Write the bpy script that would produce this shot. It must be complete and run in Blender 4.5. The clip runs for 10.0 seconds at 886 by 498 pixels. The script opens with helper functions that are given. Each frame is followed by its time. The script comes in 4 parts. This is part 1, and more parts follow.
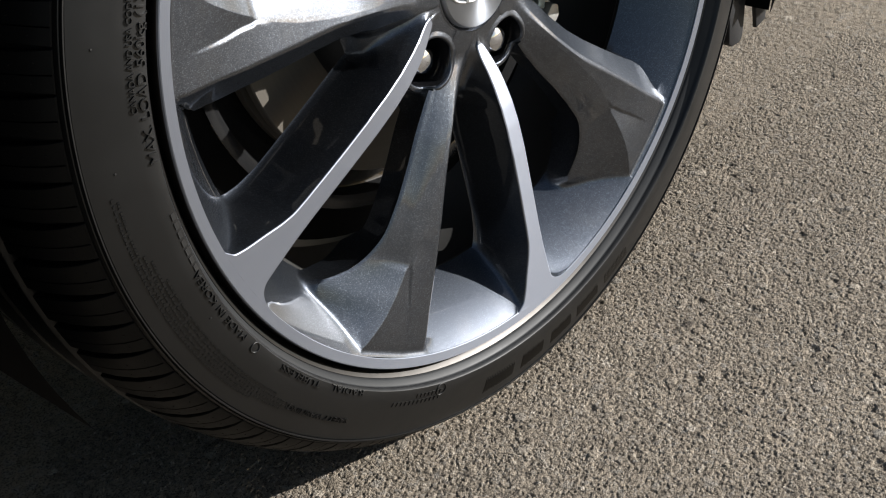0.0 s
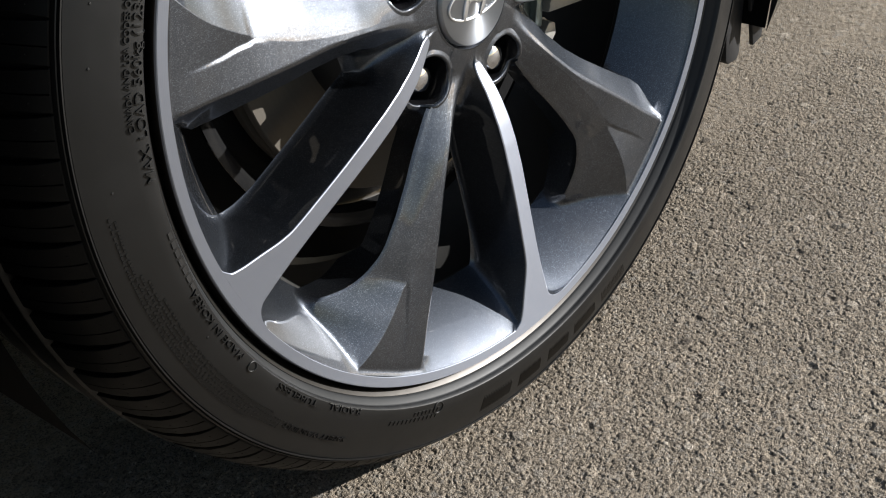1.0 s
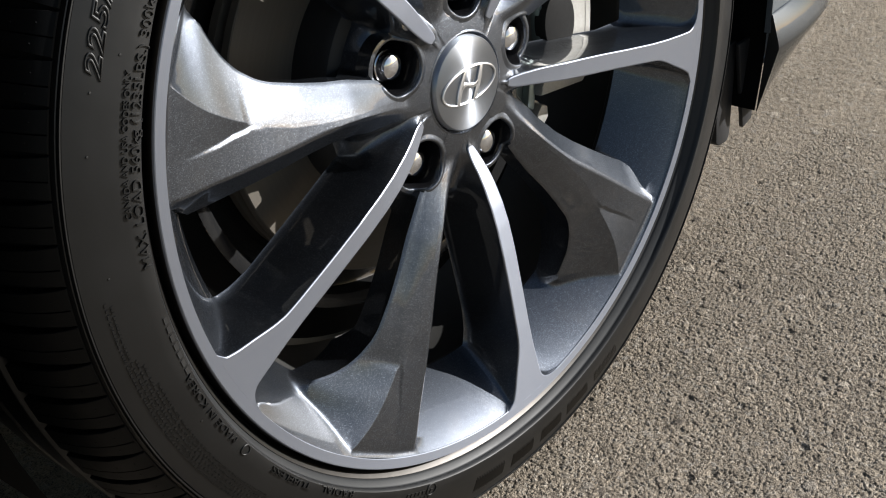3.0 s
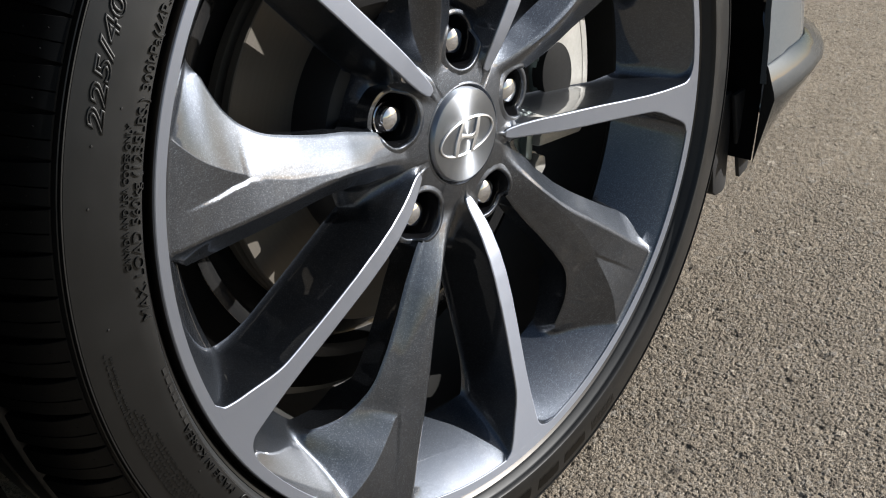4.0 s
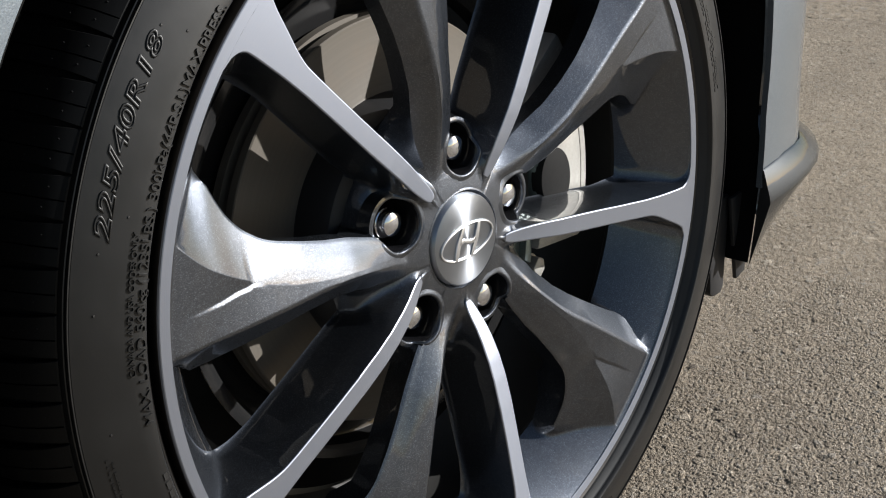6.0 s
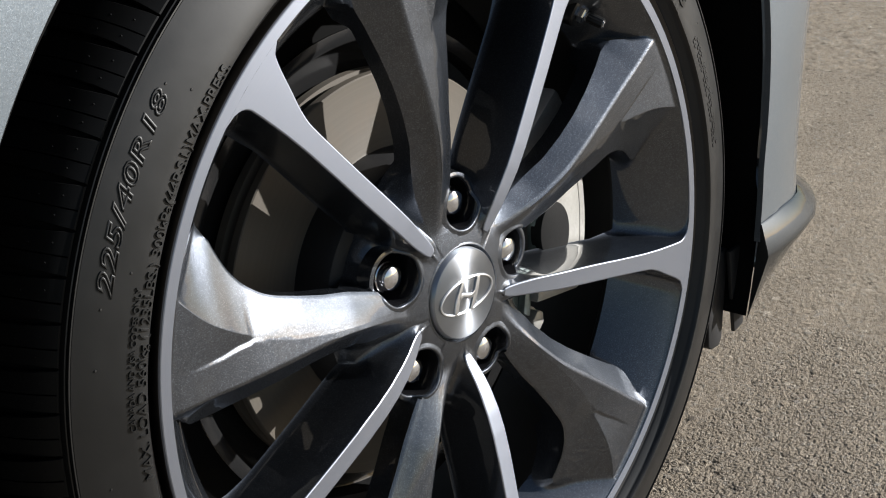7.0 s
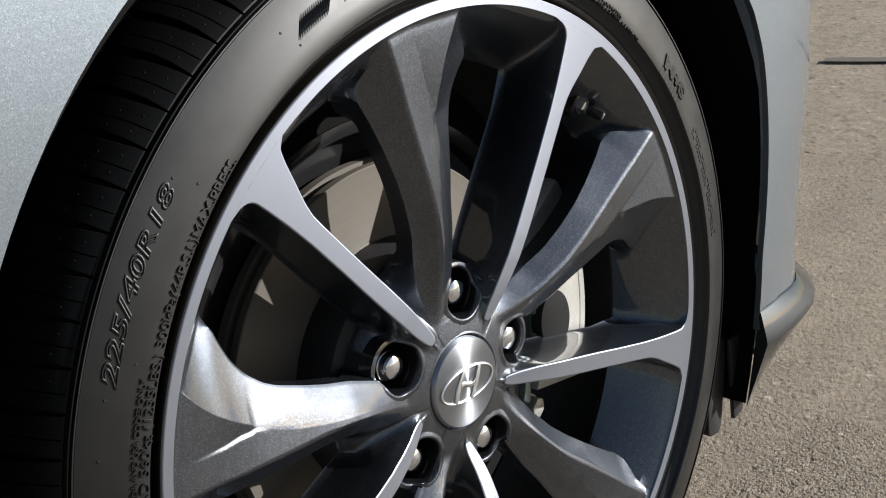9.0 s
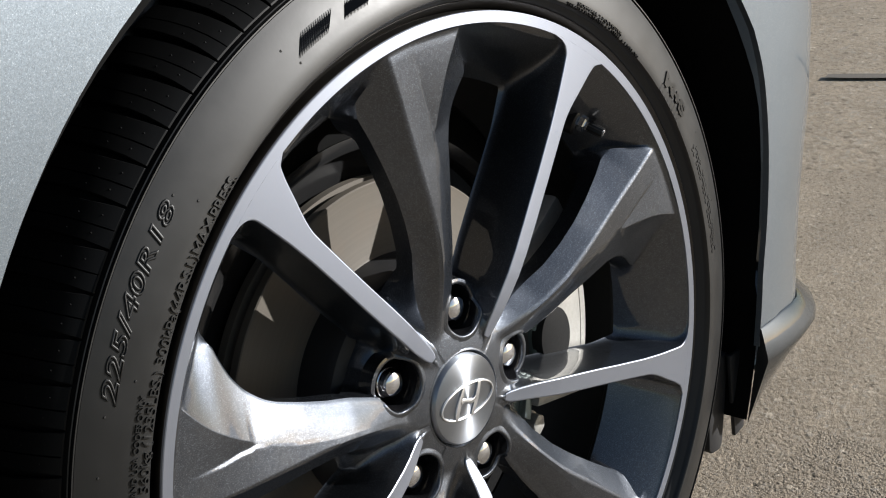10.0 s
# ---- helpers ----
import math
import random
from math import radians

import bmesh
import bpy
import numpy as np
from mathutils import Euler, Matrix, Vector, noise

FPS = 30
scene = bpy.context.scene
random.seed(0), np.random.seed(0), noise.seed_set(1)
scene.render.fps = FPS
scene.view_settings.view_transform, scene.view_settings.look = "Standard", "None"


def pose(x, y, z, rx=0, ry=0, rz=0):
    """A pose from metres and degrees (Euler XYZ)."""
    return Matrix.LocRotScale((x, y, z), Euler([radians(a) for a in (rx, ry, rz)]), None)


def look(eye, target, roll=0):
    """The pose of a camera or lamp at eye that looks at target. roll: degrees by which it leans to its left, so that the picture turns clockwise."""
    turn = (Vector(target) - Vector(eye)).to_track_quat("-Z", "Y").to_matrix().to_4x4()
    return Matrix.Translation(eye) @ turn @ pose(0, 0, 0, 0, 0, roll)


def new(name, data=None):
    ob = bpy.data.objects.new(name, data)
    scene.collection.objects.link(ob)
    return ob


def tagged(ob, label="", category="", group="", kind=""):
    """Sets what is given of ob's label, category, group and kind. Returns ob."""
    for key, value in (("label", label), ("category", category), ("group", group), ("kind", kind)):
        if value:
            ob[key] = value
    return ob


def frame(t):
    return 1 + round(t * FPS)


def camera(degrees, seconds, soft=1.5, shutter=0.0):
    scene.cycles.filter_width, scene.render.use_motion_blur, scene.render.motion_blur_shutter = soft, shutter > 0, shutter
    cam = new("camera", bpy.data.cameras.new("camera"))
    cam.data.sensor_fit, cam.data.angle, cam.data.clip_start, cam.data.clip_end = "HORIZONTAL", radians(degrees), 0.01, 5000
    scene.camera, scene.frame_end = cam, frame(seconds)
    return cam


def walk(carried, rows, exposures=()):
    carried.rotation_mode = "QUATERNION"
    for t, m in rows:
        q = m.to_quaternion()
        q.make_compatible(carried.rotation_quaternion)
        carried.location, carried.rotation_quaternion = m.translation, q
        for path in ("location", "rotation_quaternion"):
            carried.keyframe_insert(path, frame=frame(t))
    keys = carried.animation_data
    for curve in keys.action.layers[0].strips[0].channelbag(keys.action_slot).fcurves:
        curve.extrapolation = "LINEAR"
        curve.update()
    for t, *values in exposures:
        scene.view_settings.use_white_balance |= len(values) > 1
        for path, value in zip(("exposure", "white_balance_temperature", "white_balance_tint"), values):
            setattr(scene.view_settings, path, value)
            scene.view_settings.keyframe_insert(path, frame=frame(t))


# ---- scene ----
cam = camera(35.40, 10.0, soft=1.1)
# seconds, eye, then yaw, pitch and roll in degrees
ROWS = [
    (0.0, -0.5749, -0.5312, 0.6280, -43.42, -32.60, -8.24),
    (0.5, -0.5741, -0.5298, 0.6282, -43.56, -32.37, -8.18),
    (1.0, -0.5739, -0.5291, 0.6292, -43.73, -32.02, -8.09),
    (1.5, -0.5738, -0.5287, 0.6311, -43.94, -31.50, -7.98),
    (2.0, -0.5737, -0.5288, 0.6336, -44.15, -30.83, -7.84),
    (2.5, -0.5738, -0.5292, 0.6366, -44.35, -30.08, -7.69),
    (4.0, -0.5751, -0.5333, 0.6461, -44.82, -27.51, -7.29),
    (4.5, -0.5758, -0.5343, 0.6490, -44.96, -26.62, -7.19),
    (5.0, -0.5766, -0.5353, 0.6517, -45.09, -25.76, -7.09),
    (5.5, -0.5772, -0.5362, 0.6553, -45.21, -24.83, -6.95),
    (7.0, -0.5799, -0.5407, 0.6670, -45.55, -22.06, -6.44),
    (7.5, -0.5806, -0.5421, 0.6710, -45.64, -21.15, -6.29),
    (8.0, -0.5813, -0.5434, 0.6744, -45.70, -20.30, -6.17),
    (8.5, -0.5821, -0.5446, 0.6769, -45.76, -19.58, -6.07),
    (9.0, -0.5830, -0.5456, 0.6789, -45.82, -18.99, -6.01),
    (9.5, -0.5832, -0.5466, 0.6803, -45.82, -18.59, -5.99),
    (10.0, -0.5827, -0.5479, 0.6800, -45.76, -18.34, -5.99),
]
walk(cam, [(t, pose(x, y, z, 90 + pitch, 0, yaw) @ pose(0, 0, 0, 0, 0, roll)) for t, x, y, z, yaw, pitch, roll in ROWS])

# ---- light ----
SUN_AZ, SUN_EL = radians(46.5), radians(20.2)      # from the wheel's outward normal towards the car's nose; above the horizon
SUN_AIM = Vector((math.sin(SUN_AZ) * math.cos(SUN_EL), -math.cos(SUN_AZ) * math.cos(SUN_EL), math.sin(SUN_EL)))
EXPOSURE = 1.0
world = bpy.data.worlds.new("sky")
scene.world = world
world.use_nodes = True
wn = world.node_tree.nodes
wl = world.node_tree.links
sky = wn.new("ShaderNodeTexSky")
sky.sky_type = "NISHITA"
sky.sun_disc = False
sky.sun_elevation = math.asin(SUN_AIM.z)
sky.sun_rotation = math.atan2(SUN_AIM.x, SUN_AIM.y)
wl.new(sky.outputs[0], wn["Background"].inputs[0])
wn["Background"].inputs[1].default_value = 0.047
sun = new("sun", bpy.data.lights.new("sun", "SUN"))
sun.data.energy = 5.0
sun.data.angle = radians(0.5)
sun.data.color = (1.0, 0.985, 0.965)
sun.matrix_world = look((0, 0, 6), Vector((0, 0, 6)) - SUN_AIM)
scene.view_settings.exposure = EXPOSURE


# ---- materials ----
class Nodes:
    """A small wrapper to wire node materials."""

    def __init__(self, name):
        self.mat = bpy.data.materials.new(name)
        self.mat.use_nodes = True
        self.tree = self.mat.node_tree
        self.bsdf = self.tree.nodes["Principled BSDF"]

    def add(self, kind, **values):
        n = self.tree.nodes.new(kind)
        for key, value in values.items():
            if key in n.inputs:
                n.inputs[key].default_value = value
        return n

    def link(self, a, b):
        self.tree.links.new(a, b)

    def put(self, **values):
        for key, value in values.items():
            self.bsdf.inputs[key.replace("_", " ")].default_value = value

    def coords(self):
        return self.add("ShaderNodeTexCoord").outputs["Object"]

    def noise(self, scale, detail=4.0, rough=0.6, vector=None):
        n = self.add("ShaderNodeTexNoise", Scale=scale, Detail=detail, Roughness=rough)
        self.link(vector or self.coords(), n.inputs["Vector"])
        return n.outputs["Fac"]

    def ramp(self, fac, stops):
        n = self.tree.nodes.new("ShaderNodeValToRGB")
        e = n.color_ramp.elements
        while len(e) < len(stops):
            e.new(0.5)
        for el, (p, c) in zip(e, stops):
            el.position = p
            el.color = (c, c, c, 1) if isinstance(c, (int, float)) else (*c, 1)
        self.link(fac, n.inputs["Fac"])
        return n.outputs["Color"]

    def mix(self, a, b, fac, kind="MIX"):
        n = self.tree.nodes.new("ShaderNodeMix")
        n.data_type = "RGBA"
        n.blend_type = kind
        for value, slot in ((fac, 0), (a, 6), (b, 7)):
            if isinstance(value, (int, float)):
                n.inputs[slot].default_value = value
            elif isinstance(value, tuple):
                n.inputs[slot].default_value = (*value, 1)
            else:
                self.link(value, n.inputs[slot])
        return n.outputs[2]

    def bump(self, height, strength, distance=0.001, normal=None):
        n = self.add("ShaderNodeBump", Strength=strength, Distance=distance)
        self.link(height, n.inputs["Height"])
        if normal:
            self.link(normal, n.inputs["Normal"])
        return n.outputs["Normal"]

    def flakes(self, scale, amount, normal_from=None):
        """Metal flakes: each tiny cell tilts its normal a little."""
        v = self.add("ShaderNodeTexVoronoi", Scale=scale)
        self.link(self.coords(), v.inputs["Vector"])
        sub = self.tree.nodes.new("ShaderNodeVectorMath")
        sub.operation = "SUBTRACT"
        self.link(v.outputs["Color"], sub.inputs[0])
        sub.inputs[1].default_value = (0.5, 0.5, 0.5)
        mul = self.tree.nodes.new("ShaderNodeVectorMath")
        mul.operation = "SCALE"
        self.link(sub.outputs[0], mul.inputs[0])
        mul.inputs["Scale"].default_value = amount
        geo = self.tree.nodes.new("ShaderNodeNewGeometry")
        plus = self.tree.nodes.new("ShaderNodeVectorMath")
        plus.operation = "ADD"
        self.link(mul.outputs[0], plus.inputs[0])
        self.link(geo.outputs["Normal"], plus.inputs[1])
        unit = self.tree.nodes.new("ShaderNodeVectorMath")
        unit.operation = "NORMALIZE"
        self.link(plus.outputs[0], unit.inputs[0])
        return unit.outputs[0], v.outputs["Color"]


def make_gunmetal():
    m = Nodes("gunmetal_paint")
    normal, cell = m.flakes(3800, 0.15)
    m.link(normal, m.bsdf.inputs["Normal"])
    base = m.ramp(cell, [(0.0, (0.032, 0.0365, 0.045)), (0.75, (0.065, 0.0735, 0.089)), (1.0, (0.25, 0.274, 0.316))])
    dust = m.noise(35, 6)
    m.link(m.mix(base, (0.1562, 0.1491, 0.1349), m.ramp(dust, [(0.5, 0.0), (0.8, 0.12)])), m.bsdf.inputs["Base Color"])
    m.put(Metallic=1.0, Roughness=0.43, Coat_Weight=1.0, Coat_Roughness=0.03, Coat_IOR=1.65)
    return m.mat


def make_machined():
    m = Nodes("machined_aluminium")
    c = m.coords()
    sep = m.tree.nodes.new("ShaderNodeVectorMath")
    sep.operation = "LENGTH"
    m.link(c, sep.inputs[0])
    comb = m.tree.nodes.new("ShaderNodeCombineXYZ")
    m.link(sep.outputs["Value"], comb.inputs[0])
    rings = m.noise(1800, 3, 0.7, comb.outputs[0])
    m.link(m.bump(rings, 0.12, 0.0004), m.bsdf.inputs["Normal"])
    m.link(m.mix((0.238, 0.258, 0.307), (0.288, 0.311, 0.364), rings), m.bsdf.inputs["Base Color"])
    turned = m.tree.nodes.new("ShaderNodeVectorMath")     # the lathe's grooves run round the axle
    turned.operation = "CROSS_PRODUCT"
    m.link(c, turned.inputs[0])
    turned.inputs[1].default_value = (0, 1, 0)
    m.link(turned.outputs[0], m.bsdf.inputs["Tangent"])
    m.put(Metallic=0.92, Roughness=0.5, Anisotropic=0.40, Anisotropic_Rotation=0.25, Coat_Weight=0.5, Coat_Roughness=0.06)
    return m.mat


def make_brushed():
    m = Nodes("brushed_cap_metal")
    tan = m.tree.nodes.new("ShaderNodeTangent")
    tan.direction_type, tan.axis = "RADIAL", "Y"
    m.link(tan.outputs[0], m.bsdf.inputs["Tangent"])
    m.put(Base_Color=(0.37, 0.40, 0.45, 1), Metallic=1.0, Roughness=0.38, Anisotropic=0.86, Anisotropic_Rotation=0.25)
    return m.mat


def make_rubber(name, level=0.022, rough=0.58, dusty=0.25, shine=0.8):
    m = Nodes(name)
    a, b = m.noise(18, 5), m.noise(420, 3)
    col = m.mix((level * 0.94, level, level * 1.06), (level * 2.5, level * 2.45, level * 2.4), m.ramp(a, [(0.45, 0.0), (0.8, dusty)]))
    m.link(col, m.bsdf.inputs["Base Color"])
    m.link(m.bump(b, 0.10, 0.00015), m.bsdf.inputs["Normal"])
    m.put(Specular_IOR_Level=shine)
    m.link(m.ramp(m.noise(34, 6, 0.7), [(0.32, rough * 0.92), (0.7, rough * 1.1)]), m.bsdf.inputs["Roughness"])
    return m.mat


def make_chrome():
    m = Nodes("chrome")
    m.put(Base_Color=(0.74, 0.755, 0.79, 1), Metallic=1.0, Roughness=0.07)
    return m.mat


def make_plain(name, colour, rough, metal=0.0, grain=120, amount=0.15, bump=0.1):
    m = Nodes(name)
    f = m.noise(grain, 5)
    m.link(m.mix(tuple(c * (1 - amount) for c in colour), tuple(min(1, c * (1 + amount)) for c in colour), f), m.bsdf.inputs["Base Color"])
    m.link(m.bump(f, bump, 0.0005), m.bsdf.inputs["Normal"])
    m.put(Roughness=rough, Metallic=metal)
    return m.mat


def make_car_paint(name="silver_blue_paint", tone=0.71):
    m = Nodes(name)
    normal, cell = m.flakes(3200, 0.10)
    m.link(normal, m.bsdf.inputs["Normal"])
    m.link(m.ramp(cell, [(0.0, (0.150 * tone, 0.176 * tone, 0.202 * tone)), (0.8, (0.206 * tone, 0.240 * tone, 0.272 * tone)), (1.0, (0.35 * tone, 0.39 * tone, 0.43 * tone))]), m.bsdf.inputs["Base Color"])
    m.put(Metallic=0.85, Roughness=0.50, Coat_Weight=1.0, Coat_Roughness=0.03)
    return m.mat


def make_rotor():
    m = Nodes("brake_disc_steel")
    c = m.coords()
    ln = m.tree.nodes.new("ShaderNodeVectorMath")
    ln.operation = "LENGTH"
    m.link(c, ln.inputs[0])
    comb = m.tree.nodes.new("ShaderNodeCombineXYZ")
    m.link(ln.outputs["Value"], comb.inputs[0])
    rings = m.noise(300, 6, 0.75, comb.outputs[0])
    blot = m.noise(25, 5)
    col = m.mix((0.066, 0.058, 0.048), (0.120, 0.106, 0.088), rings)
    m.link(m.mix(col, (0.115, 0.085, 0.061), m.ramp(blot, [(0.5, 0.0), (0.75, 0.45)])), m.bsdf.inputs["Base Color"])
    m.link(m.bump(rings, 0.18, 0.0004), m.bsdf.inputs["Normal"])
    m.put(Metallic=0.0, Roughness=0.55, Specular_IOR_Level=0.25)
    return m.mat


def make_asphalt(name, fine):
    """Weathered asphalt; with fine set, the stones' own tint comes from the relief sheet's attribute."""
    m = Nodes(name)
    c = m.coords()
    split = m.add("ShaderNodeSeparateXYZ")
    m.link(c, split.inputs[0])
    # towards +x the dark specks fade into an even, lighter tone
    far_fade = m.ramp(split.outputs[0], [(0.25, 0.0), (0.72, 0.95)])
    big, mid, grit = m.noise(1.6, 6, 0.6, c), m.noise(14, 5, 0.6, c), m.noise(480, 5, 0.8, c)
    if fine:
        at = m.tree.nodes.new("ShaderNodeAttribute")
        at.attribute_name = "stone"
        tint = at.outputs["Fac"]
    else:
        v = m.add("ShaderNodeTexVoronoi", Scale=150.0)
        m.link(c, v.inputs["Vector"])
        tint = v.outputs["Color"]
    col = m.ramp(tint, [(0.0, (0.165, 0.137, 0.109)), (0.14, (0.305, 0.253, 0.193)), (0.60, (0.395, 0.328, 0.248)), (0.80, (0.345, 0.310, 0.264)), (0.93, (0.45, 0.376, 0.287)), (1.0, (0.64, 0.56, 0.46))])
    speck = m.add("ShaderNodeTexVoronoi", Scale=900.0)
    m.link(c, speck.inputs["Vector"])
    grain = m.ramp(speck.outputs["Color"], [(0.17, 0.36), (0.36, 0.97), (1.0, 1.0)])
    grain = m.mix(grain, (0.93, 0.93, 0.93), far_fade)
    col = m.mix(col, grain, 1.0, "MULTIPLY")
    col = m.mix(col, m.ramp(big, [(0.3, 0.80), (0.7, 1.0)]), 1.0, "MULTIPLY")
    col = m.mix(col, m.ramp(mid, [(0.3, 0.82), (0.7, 1.0)]), 1.0, "MULTIPLY")
    col = m.mix(col, m.mix(m.ramp(grit, [(0.41, 0.52), (0.50, 1.0)]), (0.94, 0.93, 0.90), far_fade), 1.0, "MULTIPLY")
    m.link(col, m.bsdf.inputs["Base Color"])
    normal = None
    if not fine:
        normal = m.bump(v.outputs["Distance"], 0.8, -0.003)
    normal = m.bump(speck.outputs["Distance"], 0.7, -0.0008, normal)
    m.link(m.bump(grit, 0.8, 0.0011, normal), m.bsdf.inputs["Normal"])
    m.put(Roughness=0.88, Specular_IOR_Level=0.35)
    return m.mat


GUNMETAL, MACHINED, BRUSHED, CHROME = make_gunmetal(), make_machined(), make_brushed(), make_chrome()
RUBBER, TREAD = make_rubber("tyre_sidewall_rubber", 0.0012, 0.46, 0.12, 0.54), make_rubber("tread_rubber", 0.0024, 0.52, 0.1, 0.15)
BEAD = make_rubber("bead_rubber", 0.016, 0.50, 0.3, 0.35)
LIP = make_plain("dark_rim_flange_metal", (0.075, 0.071, 0.067), 0.42, 1.0, 160, 0.2, 0.05)
EMBLEM = make_plain("satin_emblem_metal", (0.568, 0.568, 0.568), 0.32, 0.9, 400, 0.05, 0.05)
INKY = make_rubber("hatched_black_rubber", 0.004, 0.38, 0.0, 0.45)
BRIGHT = make_plain("bright_chrome", (0.80, 0.81, 0.83), 0.14, 1.0)
# the car paint again at a seventh of its tone, for the bumper's lip
DARK_LIP_PAINT = make_car_paint("darkened_lip_paint", 0.10)
PAINT, ROTOR, ASPHALT, GRITTY = make_car_paint(), make_rotor(), make_asphalt("asphalt", False), make_asphalt("asphalt_relief", True)
PLASTIC = make_plain("black_plastic", (0.012, 0.012, 0.013), 0.55)
# nearly black, hardly any sheen: arch liner, underbody trays and the ring round the dust shield
LINER = make_plain("near_black_liner", (0.004, 0.004, 0.004), 0.95, 0, 300)
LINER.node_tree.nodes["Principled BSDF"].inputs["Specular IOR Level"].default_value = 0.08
CAST = make_plain("cast_caliper_metal", (0.3266, 0.3195, 0.2982), 0.5, 0.5, 260, 0.2, 0.4)
ZINC = make_plain("zinc_plated_bracket", (0.213, 0.2556, 0.2485), 0.38, 0.7, 180, 0.2, 0.2)
BORE = make_plain("black_bore", (0.007, 0.007, 0.008), 0.16, 0.0, 200, 0.2, 0.05)
BARREL = make_plain("dark_barrel_paint", (0.055, 0.054, 0.052), 0.45, 0.5, 90)
SHIELD = make_plain("dust_shield_steel", (0.03195, 0.03195, 0.03266), 0.18, 0.6, 60)
TAR = make_plain("brown_joint_tar", (0.1136, 0.0994, 0.08165), 0.8, 0, 200, 0.4, 0.5)

# ---- mesh helpers ----
HUB = Vector((0.0, 0.0, 0.310))     # wheel centre; the axle lies along y, the outer face looks to -y


def mesh_of(name, verts, faces, mats, slots=None, smooth=35):
    me = bpy.data.meshes.new(name)
    me.from_pydata([tuple(v) for v in verts], [], faces)
    for mt in mats:
        me.materials.append(mt)
    if slots is not None:
        me.polygons.foreach_set("material_index", np.array(slots, dtype=np.int32))
    if smooth:
        me.polygons.foreach_set("use_smooth", np.ones(len(me.polygons), dtype=bool))
        me.set_sharp_from_angle(angle=radians(smooth))
    me.update()
    return me


def child(name, me, parent, at=None, label=""):
    ob = new(name, me)
    ob.parent = parent
    if at is not None:
        ob.matrix_basis = at if isinstance(at, Matrix) else Matrix.Translation(at)
    return tagged(ob, label)


def part(name, bm, material, parent, label="", at=None, smooth=35):
    """Links a bmesh as one mesh object under a thing or a part."""
    me = bpy.data.meshes.new(name)
    bmesh.ops.recalc_face_normals(bm, faces=bm.faces)
    bm.to_mesh(me)
    bm.free()
    me.materials.append(material)
    if smooth:
        me.polygons.foreach_set("use_smooth", np.ones(len(me.polygons), dtype=bool))
        me.set_sharp_from_angle(angle=radians(smooth))
    return child(name, me, parent, at, label)


def lathe(profile, n=180, closed=False):
    """Turns a list of (radius, y) about the y axis. Returns vertices and faces."""
    pr = np.array(profile, float)
    a = np.arange(n) * 2 * np.pi / n
    v = np.stack([pr[:, None, 0] * np.cos(a), pr[:, None, 1] + 0 * a, pr[:, None, 0] * np.sin(a)], -1).reshape(-1, 3)
    f = []
    rows = len(pr)
    for i in range(rows if closed else rows - 1):
        j = (i + 1) % rows
        for k in range(n):
            l = (k + 1) % n
            f.append((i * n + k, j * n + k, j * n + l, i * n + l))
    return v, f


def polar(r, deg, y):
    a = radians(deg)
    return Vector((r * math.cos(a), y, r * math.sin(a)))


def box_bm(size, bevel=0.0, segments=2):
    bm = bmesh.new()
    bmesh.ops.create_cube(bm, size=1.0)
    bmesh.ops.scale(bm, vec=size, verts=bm.verts)
    if bevel:
        bmesh.ops.bevel(bm, geom=bm.edges[:], offset=bevel, segments=segments, affect="EDGES", profile=0.5)
    return bm


def prism_bm(outline, y0, y1, bevel=0.0):
    """A closed outline of (x, z) extruded along y."""
    bm = bmesh.new()
    top = [bm.verts.new((x, y0, z)) for x, z in outline]
    face = bm.faces.new(top)
    out = bmesh.ops.extrude_face_region(bm, geom=[face])
    bmesh.ops.translate(bm, vec=(0, y1 - y0, 0), verts=[g for g in out["geom"] if isinstance(g, bmesh.types.BMVert)])
    if bevel:
        bmesh.ops.bevel(bm, geom=bm.edges[:], offset=bevel, segments=2, affect="EDGES", profile=0.5)
    return bm


# ---- ground ----
gv, gf = [(-250, -250, -0.0022), (250, -250, -0.0022), (250, 250, -0.0022), (-250, 250, -0.0022)], [(0, 1, 2, 3)]
ground = tagged(new("ground", mesh_of("ground", gv, gf, [ASPHALT], smooth=0)), "weathered grey-brown asphalt with coarse exposed stones", "asphalt", kind="structure")


def cells(px, py, pitch, seed, reach):
    """For each point the nearest stone of a jittered lattice: its closeness 0..1 (1 in the middle), and its own random number."""
    rng = np.random.default_rng(seed)
    n = 512
    jx, jy, size, rnd = (rng.random((n, n)) for _ in range(4))
    ix, iy = np.floor(px / pitch).astype(int), np.floor(py / pitch).astype(int)
    best, own = np.full(px.shape, 9.0), np.zeros(px.shape)
    for dx in (-1, 0, 1):
        for dy in (-1, 0, 1):
            a, b = (ix + dx) % n, (iy + dy) % n
            qx, qy = (ix + dx + jx[a, b]) * pitch, (iy + dy + jy[a, b]) * pitch
            d = np.hypot(px - qx, (py - qy)) / (pitch * reach * (0.55 + 0.6 * size[a, b]))
            near = d < best
            best = np.where(near, d, best)
            own = np.where(near, rnd[a, b], own)
    return best, own


